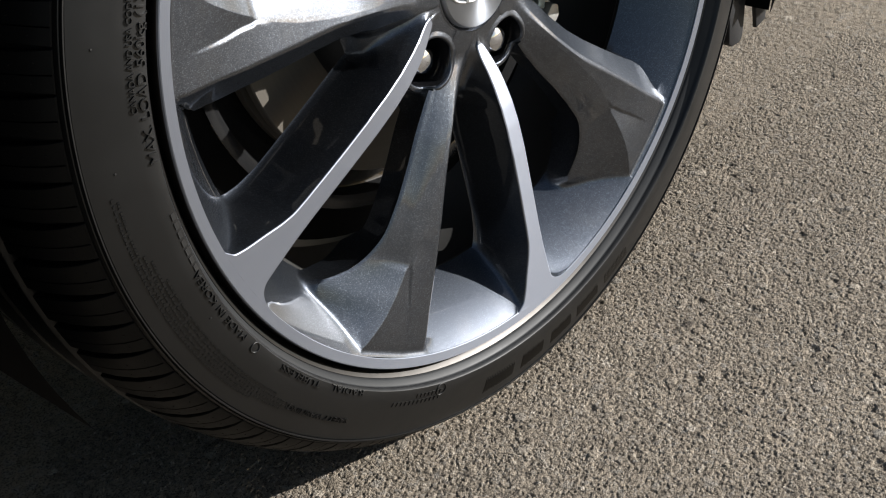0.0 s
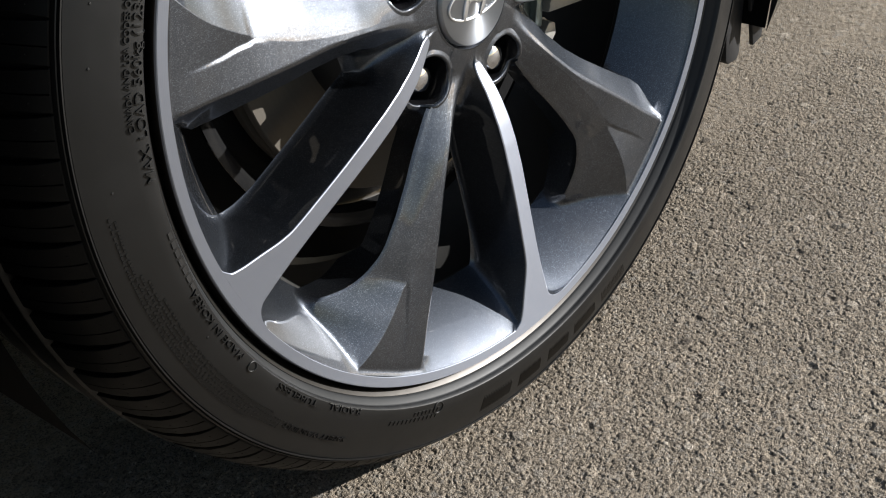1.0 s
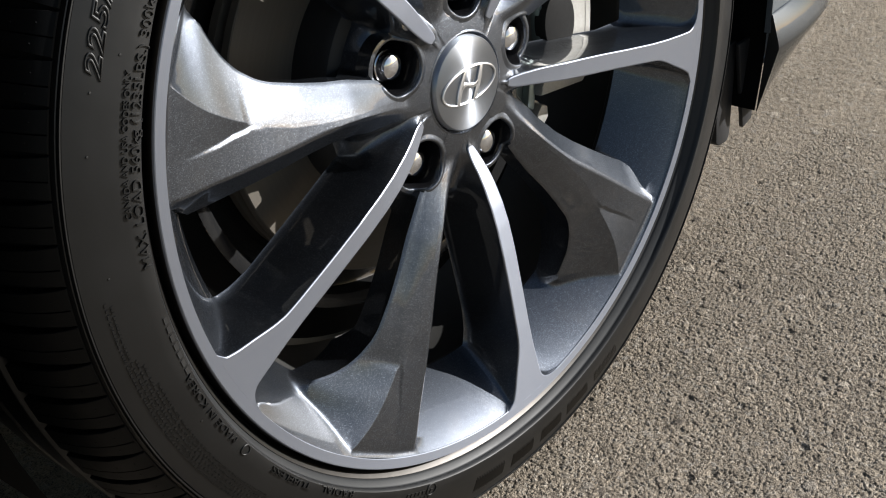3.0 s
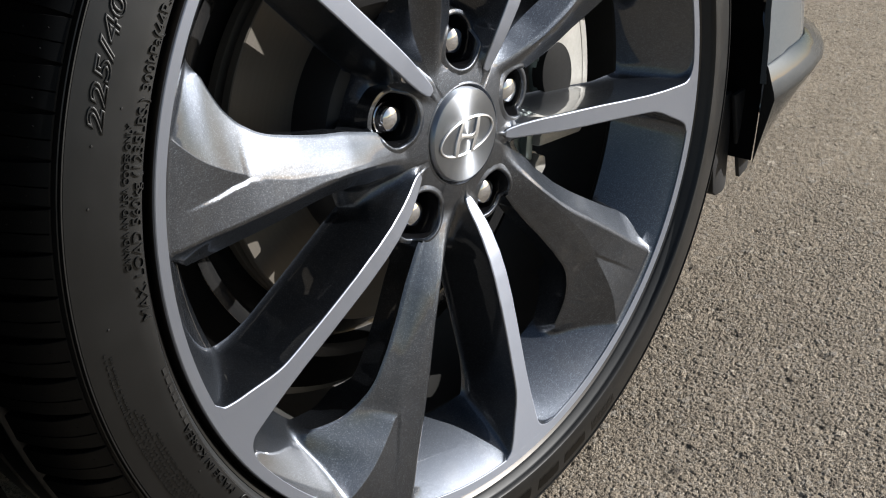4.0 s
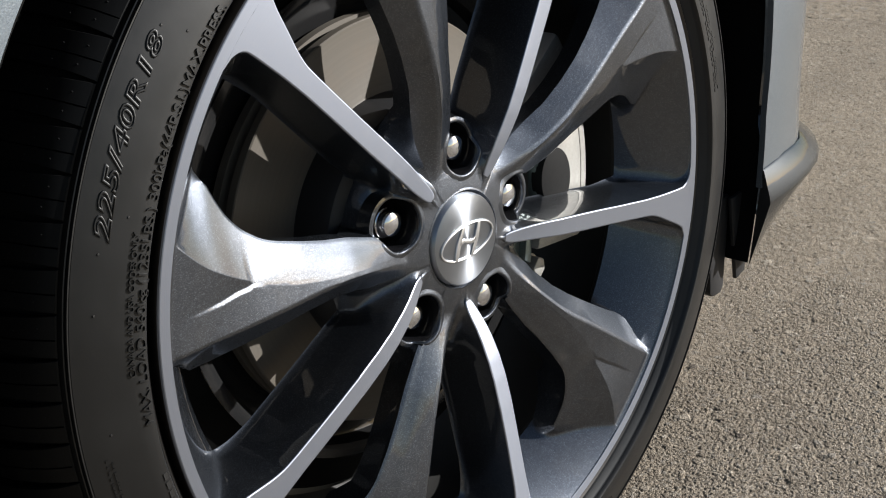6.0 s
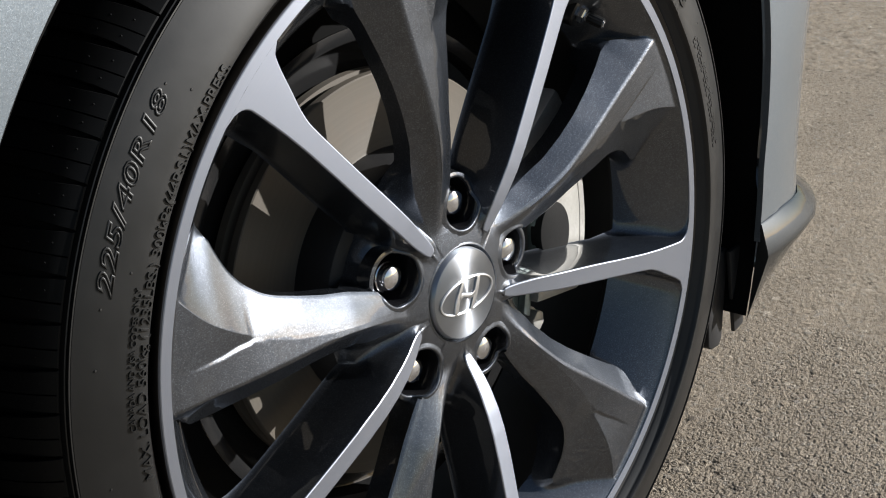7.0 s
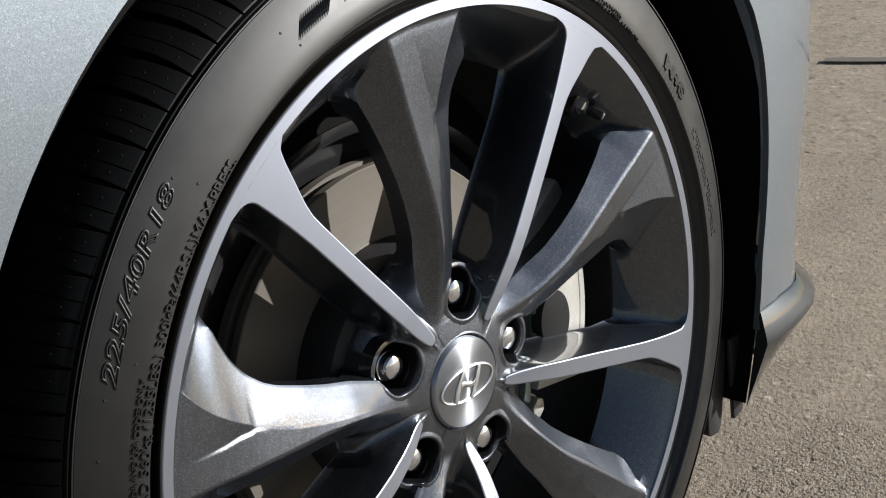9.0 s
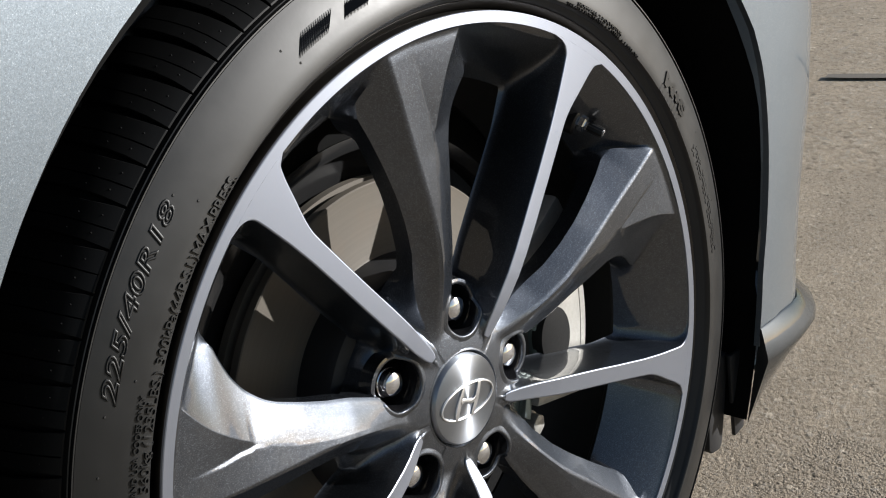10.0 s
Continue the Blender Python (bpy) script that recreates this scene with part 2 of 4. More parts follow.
def relief_sheet(name, x0, x1, y0, y1, step, coarse):
    """A piece of the asphalt's surface, with every chip and pit in relief."""
    nx, ny = int((x1 - x0) / step), int((y1 - y0) / step)
    gx, gy = np.meshgrid(np.linspace(x0, x1, nx), np.linspace(y0, y1, ny), indexing="ij")
    rng = np.random.default_rng(7)
    wx = gx + rng.normal(0, step * 0.28, gx.shape)
    wy = gy + rng.normal(0, step * 0.28, gx.shape)
    h = np.zeros(gx.shape)
    tint = np.full(gx.shape, 0.18)
    for pitch, seed, reach, lift in ((0.0016 * coarse, 1, 0.62, 0.00060), (0.0027 * coarse, 2, 0.58, 0.00082), (0.0052 * coarse, 5, 0.40, 0.00092), (0.0170 * coarse, 3, 0.24, 0.00095), (0.0410 * coarse, 6, 0.12, 0.00120)):
        d, own = cells(wx + 3, wy + 3, pitch, seed, reach)
        top = np.clip((1.0 - d) * 6.0, 0, 1)
        rise = top * lift * coarse * np.interp(gx, (0.3, 1.0, 2.5), (1.0, 0.5, 0.3)) * (0.55 + 0.75 * own)
        tint = np.where(rise > h, (own * 7.13) % 1.0, tint)
        h = np.maximum(h, rise)
    d, own = cells(wx + 1, wy + 1, 0.021 * coarse, 4, 0.26)
    h -= np.clip((1.0 - d) * 2.0, 0, 1) * 0.0012 * coarse * (own > 0.94) * np.interp(gx, (0.3, 1.0, 2.5), (1.0, 0.4, 0.2))
    h += rng.normal(0, 0.00016 * coarse, h.shape)
    h -= 0.0016
    v = np.stack([gx, gy, h], -1).reshape(-1, 3)
    i = (np.arange(nx - 1)[:, None] * ny + np.arange(ny - 1)[None]).ravel()
    quads = np.stack([i, i + ny, i + ny + 1, i + 1], -1)
    me = bpy.data.meshes.new(name)
    me.vertices.add(len(v))
    me.vertices.foreach_set("co", v.ravel())
    me.loops.add(quads.size)
    me.loops.foreach_set("vertex_index", quads.ravel().astype(np.int32))
    me.polygons.add(len(quads))
    me.polygons.foreach_set("loop_start", np.arange(0, quads.size, 4, dtype=np.int32))
    me.update(calc_edges=True)
    at = me.attributes.new("stone", "FLOAT", "POINT")
    at.data.foreach_set("value", tint.ravel())
    me.materials.append(GRITTY)
    return tagged(new(name, me), "small tan and grey stone chips bedded in asphalt", "asphalt", kind="stuff")


relief_sheet("asphalt_chips", -0.26, 0.62, -0.34, 0.10, 0.00080, 1.0)
relief_sheet("asphalt_chips", -0.26, 0.62, 0.0992, 0.24, 0.0014, 1.0)
relief_sheet("asphalt_chips", 0.6185, 1.50, -0.34, 0.60, 0.0020, 1.15)
relief_sheet("asphalt_chips", 0.28, 0.62, 0.2385, 0.60, 0.0020, 1.15)
relief_sheet("asphalt_chips", 1.497, 4.2, -0.10, 2.3, 0.0065, 2.2)

# ---- car: alloy wheel ----
car = tagged(new("car"), "silver-blue car with gunmetal alloy wheel, parked on asphalt", "car")

ROW_R = np.concatenate([np.linspace(0.0325, 0.041, 4), np.linspace(0.0425, 0.0745, 13), (0.078, 0.0815, 0.0850, 0.0885, 0.0905), np.linspace(0.0930, 0.2005, 47), np.linspace(0.203, 0.2378, 25)])
R_IN, R_WEB, R_OUT = 0.078, 0.0850, 0.203


def along(table):
    xs, ys = zip(*table)
    return lambda r: np.interp(r, xs, ys)


hub_y = along([(0.03, 0.0150), (0.036, 0.0158), (0.046, 0.0175), (0.056, 0.022), (0.066, 0.030), (0.0745, 0.036), (0.078, 0.050)])
web_y = along([(0.03, 0.0150), (0.036, 0.0158), (0.046, 0.0178), (0.056, 0.0215), (0.066, 0.0275), (0.0745, 0.0320), (0.0815, 0.0375), (0.0850, 0.0490)])     # the solid web on the other side of the dark spoke
def eased(table, most=0.006):
    """The table's curve with its kinks rounded off."""
    xs, ys = zip(*table)

    def at(r):
        w = float(np.interp(r, (0.045, 0.09, 0.12, 0.222, 0.2378), (0.0006, 0.003, most, most, 0.0)))
        return float(np.mean(np.interp(np.linspace(r - w, r + w, 13), xs, ys)))

    return at


face_y = along([(0.04, 0.0155), (0.045, 0.0140), (0.05, 0.0125), (0.06, 0.0092), (0.07, 0.0066), (0.085, 0.0036), (0.10, 0.0020), (0.12, 0.0010), (0.15, 0.0003), (0.18, 0.0), (0.2365, 0.0)])
p_cw = eased([(0.041, 194.2), (0.043, 192.2), (0.046, 192.2), (0.05, 193.0), (0.06, 195.2), (0.07, 196.5), (0.085, 197.7), (0.10, 198.6), (0.12, 199.4), (0.14, 199.9), (0.16, 200.2), (0.18, 200.4), (0.191, 200.4), (0.200, 199.9), (0.213, 198.8), (0.226, 197.9), (0.2335, 197.2), (0.2378, 195.6)], 0.003)
p_ccw = eased([(0.041, 195.6), (0.043, 198.2), (0.046, 199.8), (0.053, 201.9), (0.062, 203.5), (0.07, 204.2), (0.083, 204.6), (0.10, 204.8), (0.12, 204.7), (0.15, 204.3), (0.18, 204.1), (0.20, 204.2), (0.22, 204.5), (0.2290, 204.7), (0.2330, 205.3), (0.2358, 206.3), (0.2371, 207.4), (0.2378, 208.6)], 0.003)
# the dark spoke, edge by edge: the opening's edge or the foot on the rim, the fan's upper crease, the valley, the ridge, the far edge
d_cw = eased([(0.03, 232.5), (0.06, 232), (0.078, 230.6), (0.10, 230.3), (0.12, 231), (0.14, 231.0), (0.16, 230.8), (0.168, 230.4), (0.18, 229), (0.19, 227), (0.20, 223.9), (0.205, 222), (0.210, 221.6), (0.215, 223.9), (0.22, 226), (0.225, 227.6), (0.23, 229), (0.2345, 230.0), (0.2365, 230.3)], 0.003)
d_cw_y = eased([(0.05, 0.0205), (0.07, 0.0195), (0.10, 0.0172), (0.12, 0.0158), (0.14, 0.0145), (0.16, 0.0145), (0.17, 0.0158), (0.18, 0.0180), (0.19, 0.0203), (0.20, 0.0242), (0.205, 0.0268), (0.210, 0.0279), (0.215, 0.0238), (0.22, 0.0184), (0.2365, 0.0015)], 0.003)
fan = eased([(0.03, 238.6), (0.07, 238.6), (0.12, 238.2), (0.14, 237.8), (0.16, 237.3), (0.176, 237.0), (0.182, 236.7), (0.19, 236), (0.20, 235), (0.21, 234), (0.22, 232.7), (0.23, 231.2), (0.2345, 230.5), (0.2365, 230.5)], 0.0025)
fan_y = eased([(0.05, 0.0190), (0.07, 0.0150), (0.10, 0.0085), (0.12, 0.0068), (0.14, 0.0060), (0.16, 0.0060), (0.178, 0.0066), (0.19, 0.0052), (0.20, 0.0038), (0.21, 0.0030), (0.22, 0.0024), (0.23, 0.0024), (0.2345, 0.0028), (0.2365, 0.0030)], 0.003)
valley = eased([(0.03, 239.2), (0.07, 239.2), (0.12, 238.8), (0.14, 238.4), (0.16, 238.0), (0.178, 237.6), (0.19, 238.1), (0.20, 238.9), (0.21, 239.4), (0.22, 239.8), (0.2365, 240.3)], 0.003)
valley_y = eased([(0.05, 0.0190), (0.07, 0.0148), (0.10, 0.0083), (0.12, 0.0066), (0.14, 0.0058), (0.16, 0.0058), (0.178, 0.0067), (0.19, 0.0058), (0.20, 0.0047), (0.21, 0.0037), (0.22, 0.0030), (0.23, 0.0027), (0.2365, 0.0030)], 0.003)
ridge = eased([(0.03, 256), (0.042, 253.5), (0.05, 250), (0.06, 247), (0.07, 245), (0.08, 243.5), (0.09, 242.6), (0.11, 242.1), (0.13, 242.6), (0.15, 243.4), (0.17, 244), (0.19, 244.5), (0.21, 244.7), (0.225, 245), (0.2365, 245)])
ridge_y = eased([(0.042, 0.0180), (0.05, 0.0172), (0.06, 0.0152), (0.07, 0.0128), (0.09, 0.0080), (0.11, 0.0054), (0.13, 0.0040), (0.15, 0.0032), (0.17, 0.0029), (0.20, 0.0026), (0.23, 0.0022), (0.2365, 0.0030)])
d_ccw = eased([(0.03, 258), (0.05, 256.5), (0.06, 255), (0.078, 253.5), (0.09, 251), (0.11, 248.8), (0.13, 248.5), (0.15, 248.8), (0.17, 249.2), (0.19, 249.6), (0.203, 250.0), (0.21, 249.8), (0.215, 249.0), (0.22, 247.8), (0.225, 246.7), (0.23, 245.8), (0.2345, 245.2), (0.2365, 245.1)], 0.003)
d_ccw_y = eased([(0.04, 0.0180), (0.05, 0.0185), (0.07, 0.0215), (0.09, 0.0215), (0.11, 0.0180), (0.13, 0.0160), (0.15, 0.0150), (0.17, 0.0162), (0.19, 0.0188), (0.205, 0.0215), (0.21, 0.0205), (0.215, 0.0170), (0.22, 0.0125), (0.225, 0.0085), (0.23, 0.0050), (0.2365, 0.0030)], 0.003)


def cone_y(r):
    return 0.0012 + (0.2378 - r) * 0.92 + 9.6 * (0.2378 - r) ** 2


def floor_y(r):
    return float(hub_y(r)) if r <= R_IN else (float(np.interp(r, (0.078, 0.10, 0.203), (0.050, 0.0495, 0.0450))) if r < R_OUT else cone_y(r))


def web_floor(r):
    return float(web_y(r)) if r <= R_WEB else floor_y(r)


def wheel_columns(r):
    """Angle, y and kind of each column of one fifth of the wheel at the radius r."""
    fl, fw = floor_y(r), web_floor(r)
    mm = math.degrees(0.001 / r)
    py = min(float(face_y(r)), fl)
    pa, pb = float(p_cw(r)), float(p_ccw(r))
    h, hw = fl - py, fw - py
    wide = 1.0 if r < R_OUT else max(0.25, h / 0.039)
    soft = float(np.interp(r, (0.074, 0.086, 0.175, 0.212), (1.0, 0.0, 0.0, 1.0)))
    out = 3.2 + soft * 4.5 * wide
    steps = ((1.00, 1.0), (0.62, 0.97 - 0.03 * soft), (0.40, 0.86 - 0.02 * soft), (0.26, 0.55))
    cols = [(pa - (0.7 + out * u) * mm, py + hw * w, "f" if u == 1 else "p") for u, w in steps]
    cols += [(pa - 0.9 * mm, py + min(0.0014, 0.6 * hw), "p"), (pa - 0.7 * mm, py + min(0.0005, 0.5 * hw), "m"), (pa, py, "m"), (pa + 0.3 * mm, py, "m"), (pa + (pb - pa) * 0.25, py, "m"), (pa + (pb - pa) * 0.5, py, "m"), (pa + (pb - pa) * 0.75, py, "m"), (pb - 0.3 * mm, py, "m"), (pb, py, "m"), (pb + 0.7 * mm, py + min(0.0005, 0.5 * h), "p"), (pb + 0.9 * mm, py + min(0.0014, 0.6 * h), "p")]
    cols += [(pb + (0.7 + out * u) * mm, py + h * w, "f" if u == 1 else "p") for u, w in steps[::-1]]
    keys = [(g(r), min(h(r), (fw if g is d_ccw else fl) - 0.0004)) for g, h in ((d_cw, d_cw_y), (fan, fan_y), (valley, valley_y), (ridge, ridge_y), (d_ccw, d_ccw_y))]
    mid, y_mid = 0.5 * (keys[1][0] + keys[2][0]), 0.5 * (keys[1][1] + keys[2][1])
    part_way = float(np.interp(r, (0.06, 0.15, 0.172, 0.180), (2.4, 2.0, 0.5, 0.0)))      # inwards the two faces melt into one another
    if part_way:
        keys[1] = (mid - part_way, y_mid + (keys[0][1] - y_mid) * part_way / (mid - keys[0][0]))
        keys[2] = (mid + 0.6 * part_way, y_mid + (keys[3][1] - y_mid) * 0.6 * part_way / (keys[3][0] - mid))
    rise = float(np.interp(r, (0.168, 0.183, 0.20, 0.224), (0.0, 0.0016, 0.0012, 0.0)))       # a small step that fades out towards the rim
    keys.insert(3, (keys[2][0] + 2.0 * mm, keys[2][1] + (keys[3][1] - keys[2][1]) * 2.0 * mm / (keys[3][0] - keys[2][0]) - rise * 0.7))
    for i in range(1, 6):
        keys[i] = (max(keys[i][0], keys[i - 1][0] + 0.25), keys[i][1])
    (da, ya), (db, yb) = keys[0], keys[-1]
    ha, hb = fl - ya, max(0.0004, fw - yb)
    webs = [float(np.interp(r, (a, b, 0.192, 0.2035), (1.0, 0.0, 0.0, 1.0))) for a, b in ((0.074, 0.088), (0.080, 0.098))]     # 1 where the spoke grows out of the hub or the rim, 0 along the openings
    near = pb + (0.7 + out) * mm
    lean_a, lean_b = (5.0 if r < 0.1 else 2.0) * min(1.0, ha / 0.02), (float(np.interp(r, (0.045, 0.06, 0.07, 0.085, 0.0931), (3.0, 6.0, 8.5, 10.0, 6.0))) if r < 0.1 else 1.0)
    if r > 0.2035:     # wide fillets where the spoke runs out on the rim
        lean_a, lean_b = float(np.interp(r, (0.2035, 0.212), (4.0, 12.0))), max(lean_b, 3.6)
    back_a = min(ha, float(np.interp(r, (0.165, 0.199), (0.020, 0.044))))
    back_b = min(hb, float(np.interp(r, (0.188, 0.201), (0.015, 0.044))))

    def flank(u, w, v, x, k):
        """A point of the flank: (share of the lean, share of the height) on a web, (inset in mm, share of the depth) along an opening."""
        side, at, y, lean, h, back = (-1, da, ya, lean_a, ha, back_a) if k == 0 else (1, db, yb, lean_b, hb, back_b)
        web = webs[k]
        return at + side * (lean * u * web - v * (1 - web)) * mm, y + h * w * web + back * x * (1 - web)

    foot = flank(1.0, 1.0, 1.2, 1.0, 0)
    cols += [(near + (foot[0] - near) * u, fl, "o") for u in (0.15, 0.3, 0.45, 0.6, 0.75, 0.9)]
    cols += [(*foot, "f"), *[(*flank(*(q if r < 0.2035 else (e, 1 - (1 - e) ** 2, q[2], q[3])), 0), "d") for q, e in (((0.64, 0.86, 0.7, 0.6), 0.78), ((0.36, 0.52, 0.25, 0.22), 0.54), ((0.16, 0.24, 0.05, 0.09), 0.30))]]
    # the cross-section, with its edges rounded off
    soft_in = float(np.interp(r, (0.06, 0.12, 0.165, 0.182), (3.0, 3.0, 1.8, 0.5)))
    rounds = (float(np.interp(r, (0.2035, 0.213, 0.235), (1.5, 2.6, 2.6))), soft_in, soft_in if r < 0.18 else 0.7, 0.7, float(np.interp(r, (0.08, 0.12, 0.23), (2.6, 2.2, 1.7))), float(np.interp(r, (0.207, 0.215, 0.235), (0.5, 2.6, 1.5))))
    xs = [da - 6.0 * mm, da - 2.0 * mm, *[q[0] for q in keys], db + 2.0 * mm, db + 6.0 * mm]
    drop = min(0.0022, 0.34 * ha) if r < 0.2035 else 4.0 * ha / lean_a
    hs = [ya + drop, ya + drop, *[q[1] for q in keys], yb + 0.0020 * min(1.0, hb / 0.006), yb + 0.0020 * min(1.0, hb / 0.006)]
    for i, w in enumerate(rounds):
        gap_a = (keys[i][0] - keys[i - 1][0]) * 0.48 if i else 9.0
        gap_b = (keys[i + 1][0] - keys[i][0]) * 0.48 if i < 5 else 9.0
        for u in ((-0.45, 0.0, 0.5, 1.0) if i == 0 else ((-1.0, -0.5, 0.0, 0.9 if r > 0.206 else 0.45) if i == 5 else (-1.0, -0.5, 0.0, 0.5, 1.0))):
            deg = keys[i][0] + u * min(w * mm, gap_b if u > 0 else gap_a)
            reach = min(w * mm, 0.98 * max(gap_a, gap_b)) * (1 - 0.98 * abs(u))
            cols.append((deg, float(np.mean(np.interp(np.linspace(deg - reach, deg + reach, 15), xs, hs))), "d"))
        if i in (0, 3, 4):
            sag = (0.0001 if r < 0.172 else 0.0003) * min(1.0, max(0.0, abs(keys[i][1] - keys[i + 1][1]) / 0.006)) if i == 0 else 0.0
            lo, hi = cols[-1], keys[i + 1]
            stop = hi[0] - min(rounds[i + 1] * mm, (hi[0] - keys[i][0]) * 0.48)
            hi = (stop, float(np.interp(stop, xs, hs)))
            cols += [(lo[0] + (hi[0] - lo[0]) * u, lo[1] + (hi[1] - lo[1]) * u + sag * 4 * u * (1 - u) if stop > lo[0] else lo[1], "d") for u in ((0.25, 0.5, 0.75) if i == 0 else (0.5,))]
    cols += [*[(*flank(*(q if r < 0.206 else (e, e, q[2], q[3])), 1), "d") for q, e in (((0.16, 0.24, 0.1, 0.12), 0.86), ((0.40, 0.55, 0.3, 0.35), 0.90), ((0.70, 0.88, 0.6, 0.7), 0.95))], (*flank(1.0, 1.0, 1.0, 1.0, 1), "f")]
    last, first = cols[-1][0], pa - (0.7 + out) * mm + 72
    cols += [(last + (first - last) * u, fw, "o") for u in (0.1, 0.26, 0.42, 0.58, 0.74, 0.9)]
    return cols


GRID = [wheel_columns(r) for r in ROW_R]
NC = len(GRID[0])
KIND = [c[2] for c in GRID[0]]
I_O1 = KIND.index("o")
I_D = KIND.index("d")
LUG_R, LUG_A, LUG_BORE = 0.0572, 7.0, 0.0156
LUGS = [polar(LUG_R, LUG_A + 72 * k, 0) for k in range(5)]

verts, where = [], {}
for k in range(5):
    for j, r in enumerate(ROW_R):
        for i, (deg, y, _) in enumerate(GRID[j]):
            where[(j, k * NC + i)] = len(verts)
            verts.append(polar(r, deg + 72 * k, y))
pieces = {}
for j in range(len(ROW_R) - 1):
    rm = 0.5 * (ROW_R[j] + ROW_R[j + 1])
    for c in range(5 * NC):
        i = c % NC
        opening = ("o" in (KIND[i], KIND[(i + 1) % NC])) and (R_IN if i < I_D else R_WEB) <= rm <= R_OUT
        if opening:
            continue
        d = (c + 1) % (5 * NC)
        quad = (where[(j, c)], where[(j + 1, c)], where[(j + 1, d)], where[(j, d)])
        mid = sum((verts[q] for q in quad), Vector()) / 4
        if any((Vector((mid.x, 0, mid.z)) - l).length < LUG_BORE + 0.0014 for l in LUGS):
            continue
        shiny = KIND[i] == "m" and rm > 0.042
        if rm < R_IN:
            key = "hub" if not (shiny and rm > 0.042) else ("polished_spoke", c // NC)
        elif rm > R_OUT:
            key = "rim_lip" if not (shiny) else ("polished_spoke", c // NC)
        else:
            key = ("polished_spoke" if i < I_O1 else "dark_spoke", c // NC)
        pieces.setdefault(key, []).append((quad, 1 if shiny else 0))

whole = mesh_of("wheel_casting", verts, [q for fs in pieces.values() for q, _ in fs], [GUNMETAL], smooth=42)
corner = np.zeros(len(whole.loops) * 3)
whole.corner_normals.foreach_get("vector", corner)
corner = corner.reshape(-1, 3)
alloy = None
start = 0
made = []
for key, fs in pieces.items():
    nm = key if isinstance(key, str) else key[0]
    used = sorted({q for quad, _ in fs for q in quad})
    back = {q: n for n, q in enumerate(used)}
    me = mesh_of(nm, [verts[q] for q in used], [tuple(back[q] for q in quad) for quad, _ in fs], [GUNMETAL, MACHINED], [s for _, s in fs], smooth=0)
    me.polygons.foreach_set("use_smooth", np.ones(len(me.polygons), dtype=bool))
    me.normals_split_custom_set(corner[start * 4:(start + len(fs)) * 4].tolist())
    start += len(fs)
    made.append((nm, me))
bpy.data.meshes.remove(whole)
# the rim carries all cast pieces
rv, rf = lathe([(0.203, 0.0450), (0.2040, 0.0480), (0.209, 0.0515), (0.2155, 0.056), (0.2165, 0.075), (0.2140, 0.100), (0.200, 0.118), (0.199, 0.150), (0.212, 0.175), (0.218, 0.200), (0.228, 0.204)], 160)
alloy = child("alloy_rim", mesh_of("alloy_rim", rv, rf, [BARREL]), car, HUB, "gunmetal twin-spoke alloy rim with machined faces")
for nm, me in made:
    child(nm, me, alloy, None, {"polished_spoke": "machined bright spoke face with dark painted flanks", "dark_spoke": "glossy gunmetal ridged spoke"}.get(nm, ""))
ringv, ringf = lathe([(0.2378, 0.0016), (0.2375, 0.0004), (0.2378, 0.0), (0.2440, 0.0), (0.2445, 0.0004), (0.2448, 0.0016)], 300)
child("machined_ring", mesh_of("machined_ring", ringv, ringf, [MACHINED], smooth=18), alloy, None, "bright machined outer ring")
fv, ff = lathe([(0.2448, 0.0016), (0.2449, 0.0040), (0.2450, 0.0110), (0.2458, 0.0105), (0.2464, 0.0085), (0.2474, 0.0064), (0.2490, 0.0046), (0.2511, 0.0026), (0.2514, 0.0028), (0.2516, 0.0040)], 300)
child("rim_flange", mesh_of("rim_flange", fv, ff, [LIP], smooth=60), alloy, None, "dark bare-metal outer flange behind a thin groove")

# hub cap with an oval emblem
capv, capf = lathe([(0.0002, 0.0113), (0.010, 0.01135), (0.020, 0.0116), (0.0268, 0.0120), (0.0288, 0.0127), (0.0297, 0.0142), (0.0300, 0.0170)], 120)
cap = child("hub_cap", mesh_of("hub_cap", capv, capf, [BRUSHED]), alloy, None, "brushed silver centre cap with a raised oval emblem")
gap_v, gap_f = lathe([(0.0300, 0.0175), (0.0312, 0.0165), (0.0318, 0.0148), (0.0325, 0.0150), (0.0330, 0.0153)], 120)
child("cap_seat", mesh_of("cap_seat", gap_v, gap_f, [GUNMETAL]), alloy)


def sweep(points, radius, n=8, closed=False):
    """A thin round bar along points."""
    cu = bpy.data.curves.new("bar", "CURVE")
    cu.dimensions = "3D"
    cu.bevel_depth, cu.bevel_resolution = radius, 2
    sp = cu.splines.new("POLY")
    sp.points.add(len(points) - 1)
    for p, q in zip(sp.points, points):
        p.co = (*q, 1)
    sp.use_cyclic_u = closed
    ob = bpy.data.objects.new("bar", cu)
    scene.collection.objects.link(ob)
    me = bpy.data.meshes.new_from_object(ob.evaluated_get(bpy.context.evaluated_depsgraph_get()))
    bpy.data.objects.remove(ob)
    bpy.data.curves.remove(cu)
    me.polygons.foreach_set("use_smooth", np.ones(len(me.polygons), dtype=bool))
    return me


def emblem(points, radius, name, closed=False):
    me = sweep([(x - 0.0008, 0.0112, z - 0.0002) for x, z in points], radius, closed=closed)
    me.materials.append(EMBLEM)
    child(name, me, cap)


def emblem_stroke(outline, name):
    """A flat raised stroke of the emblem with soft edges."""
    bm = prism_bm([(x - 0.0008, z - 0.0002) for x, z in outline], 0.0102, 0.0120, 0.0003)
    part(name, bm, EMBLEM, cap, "", None, 40)


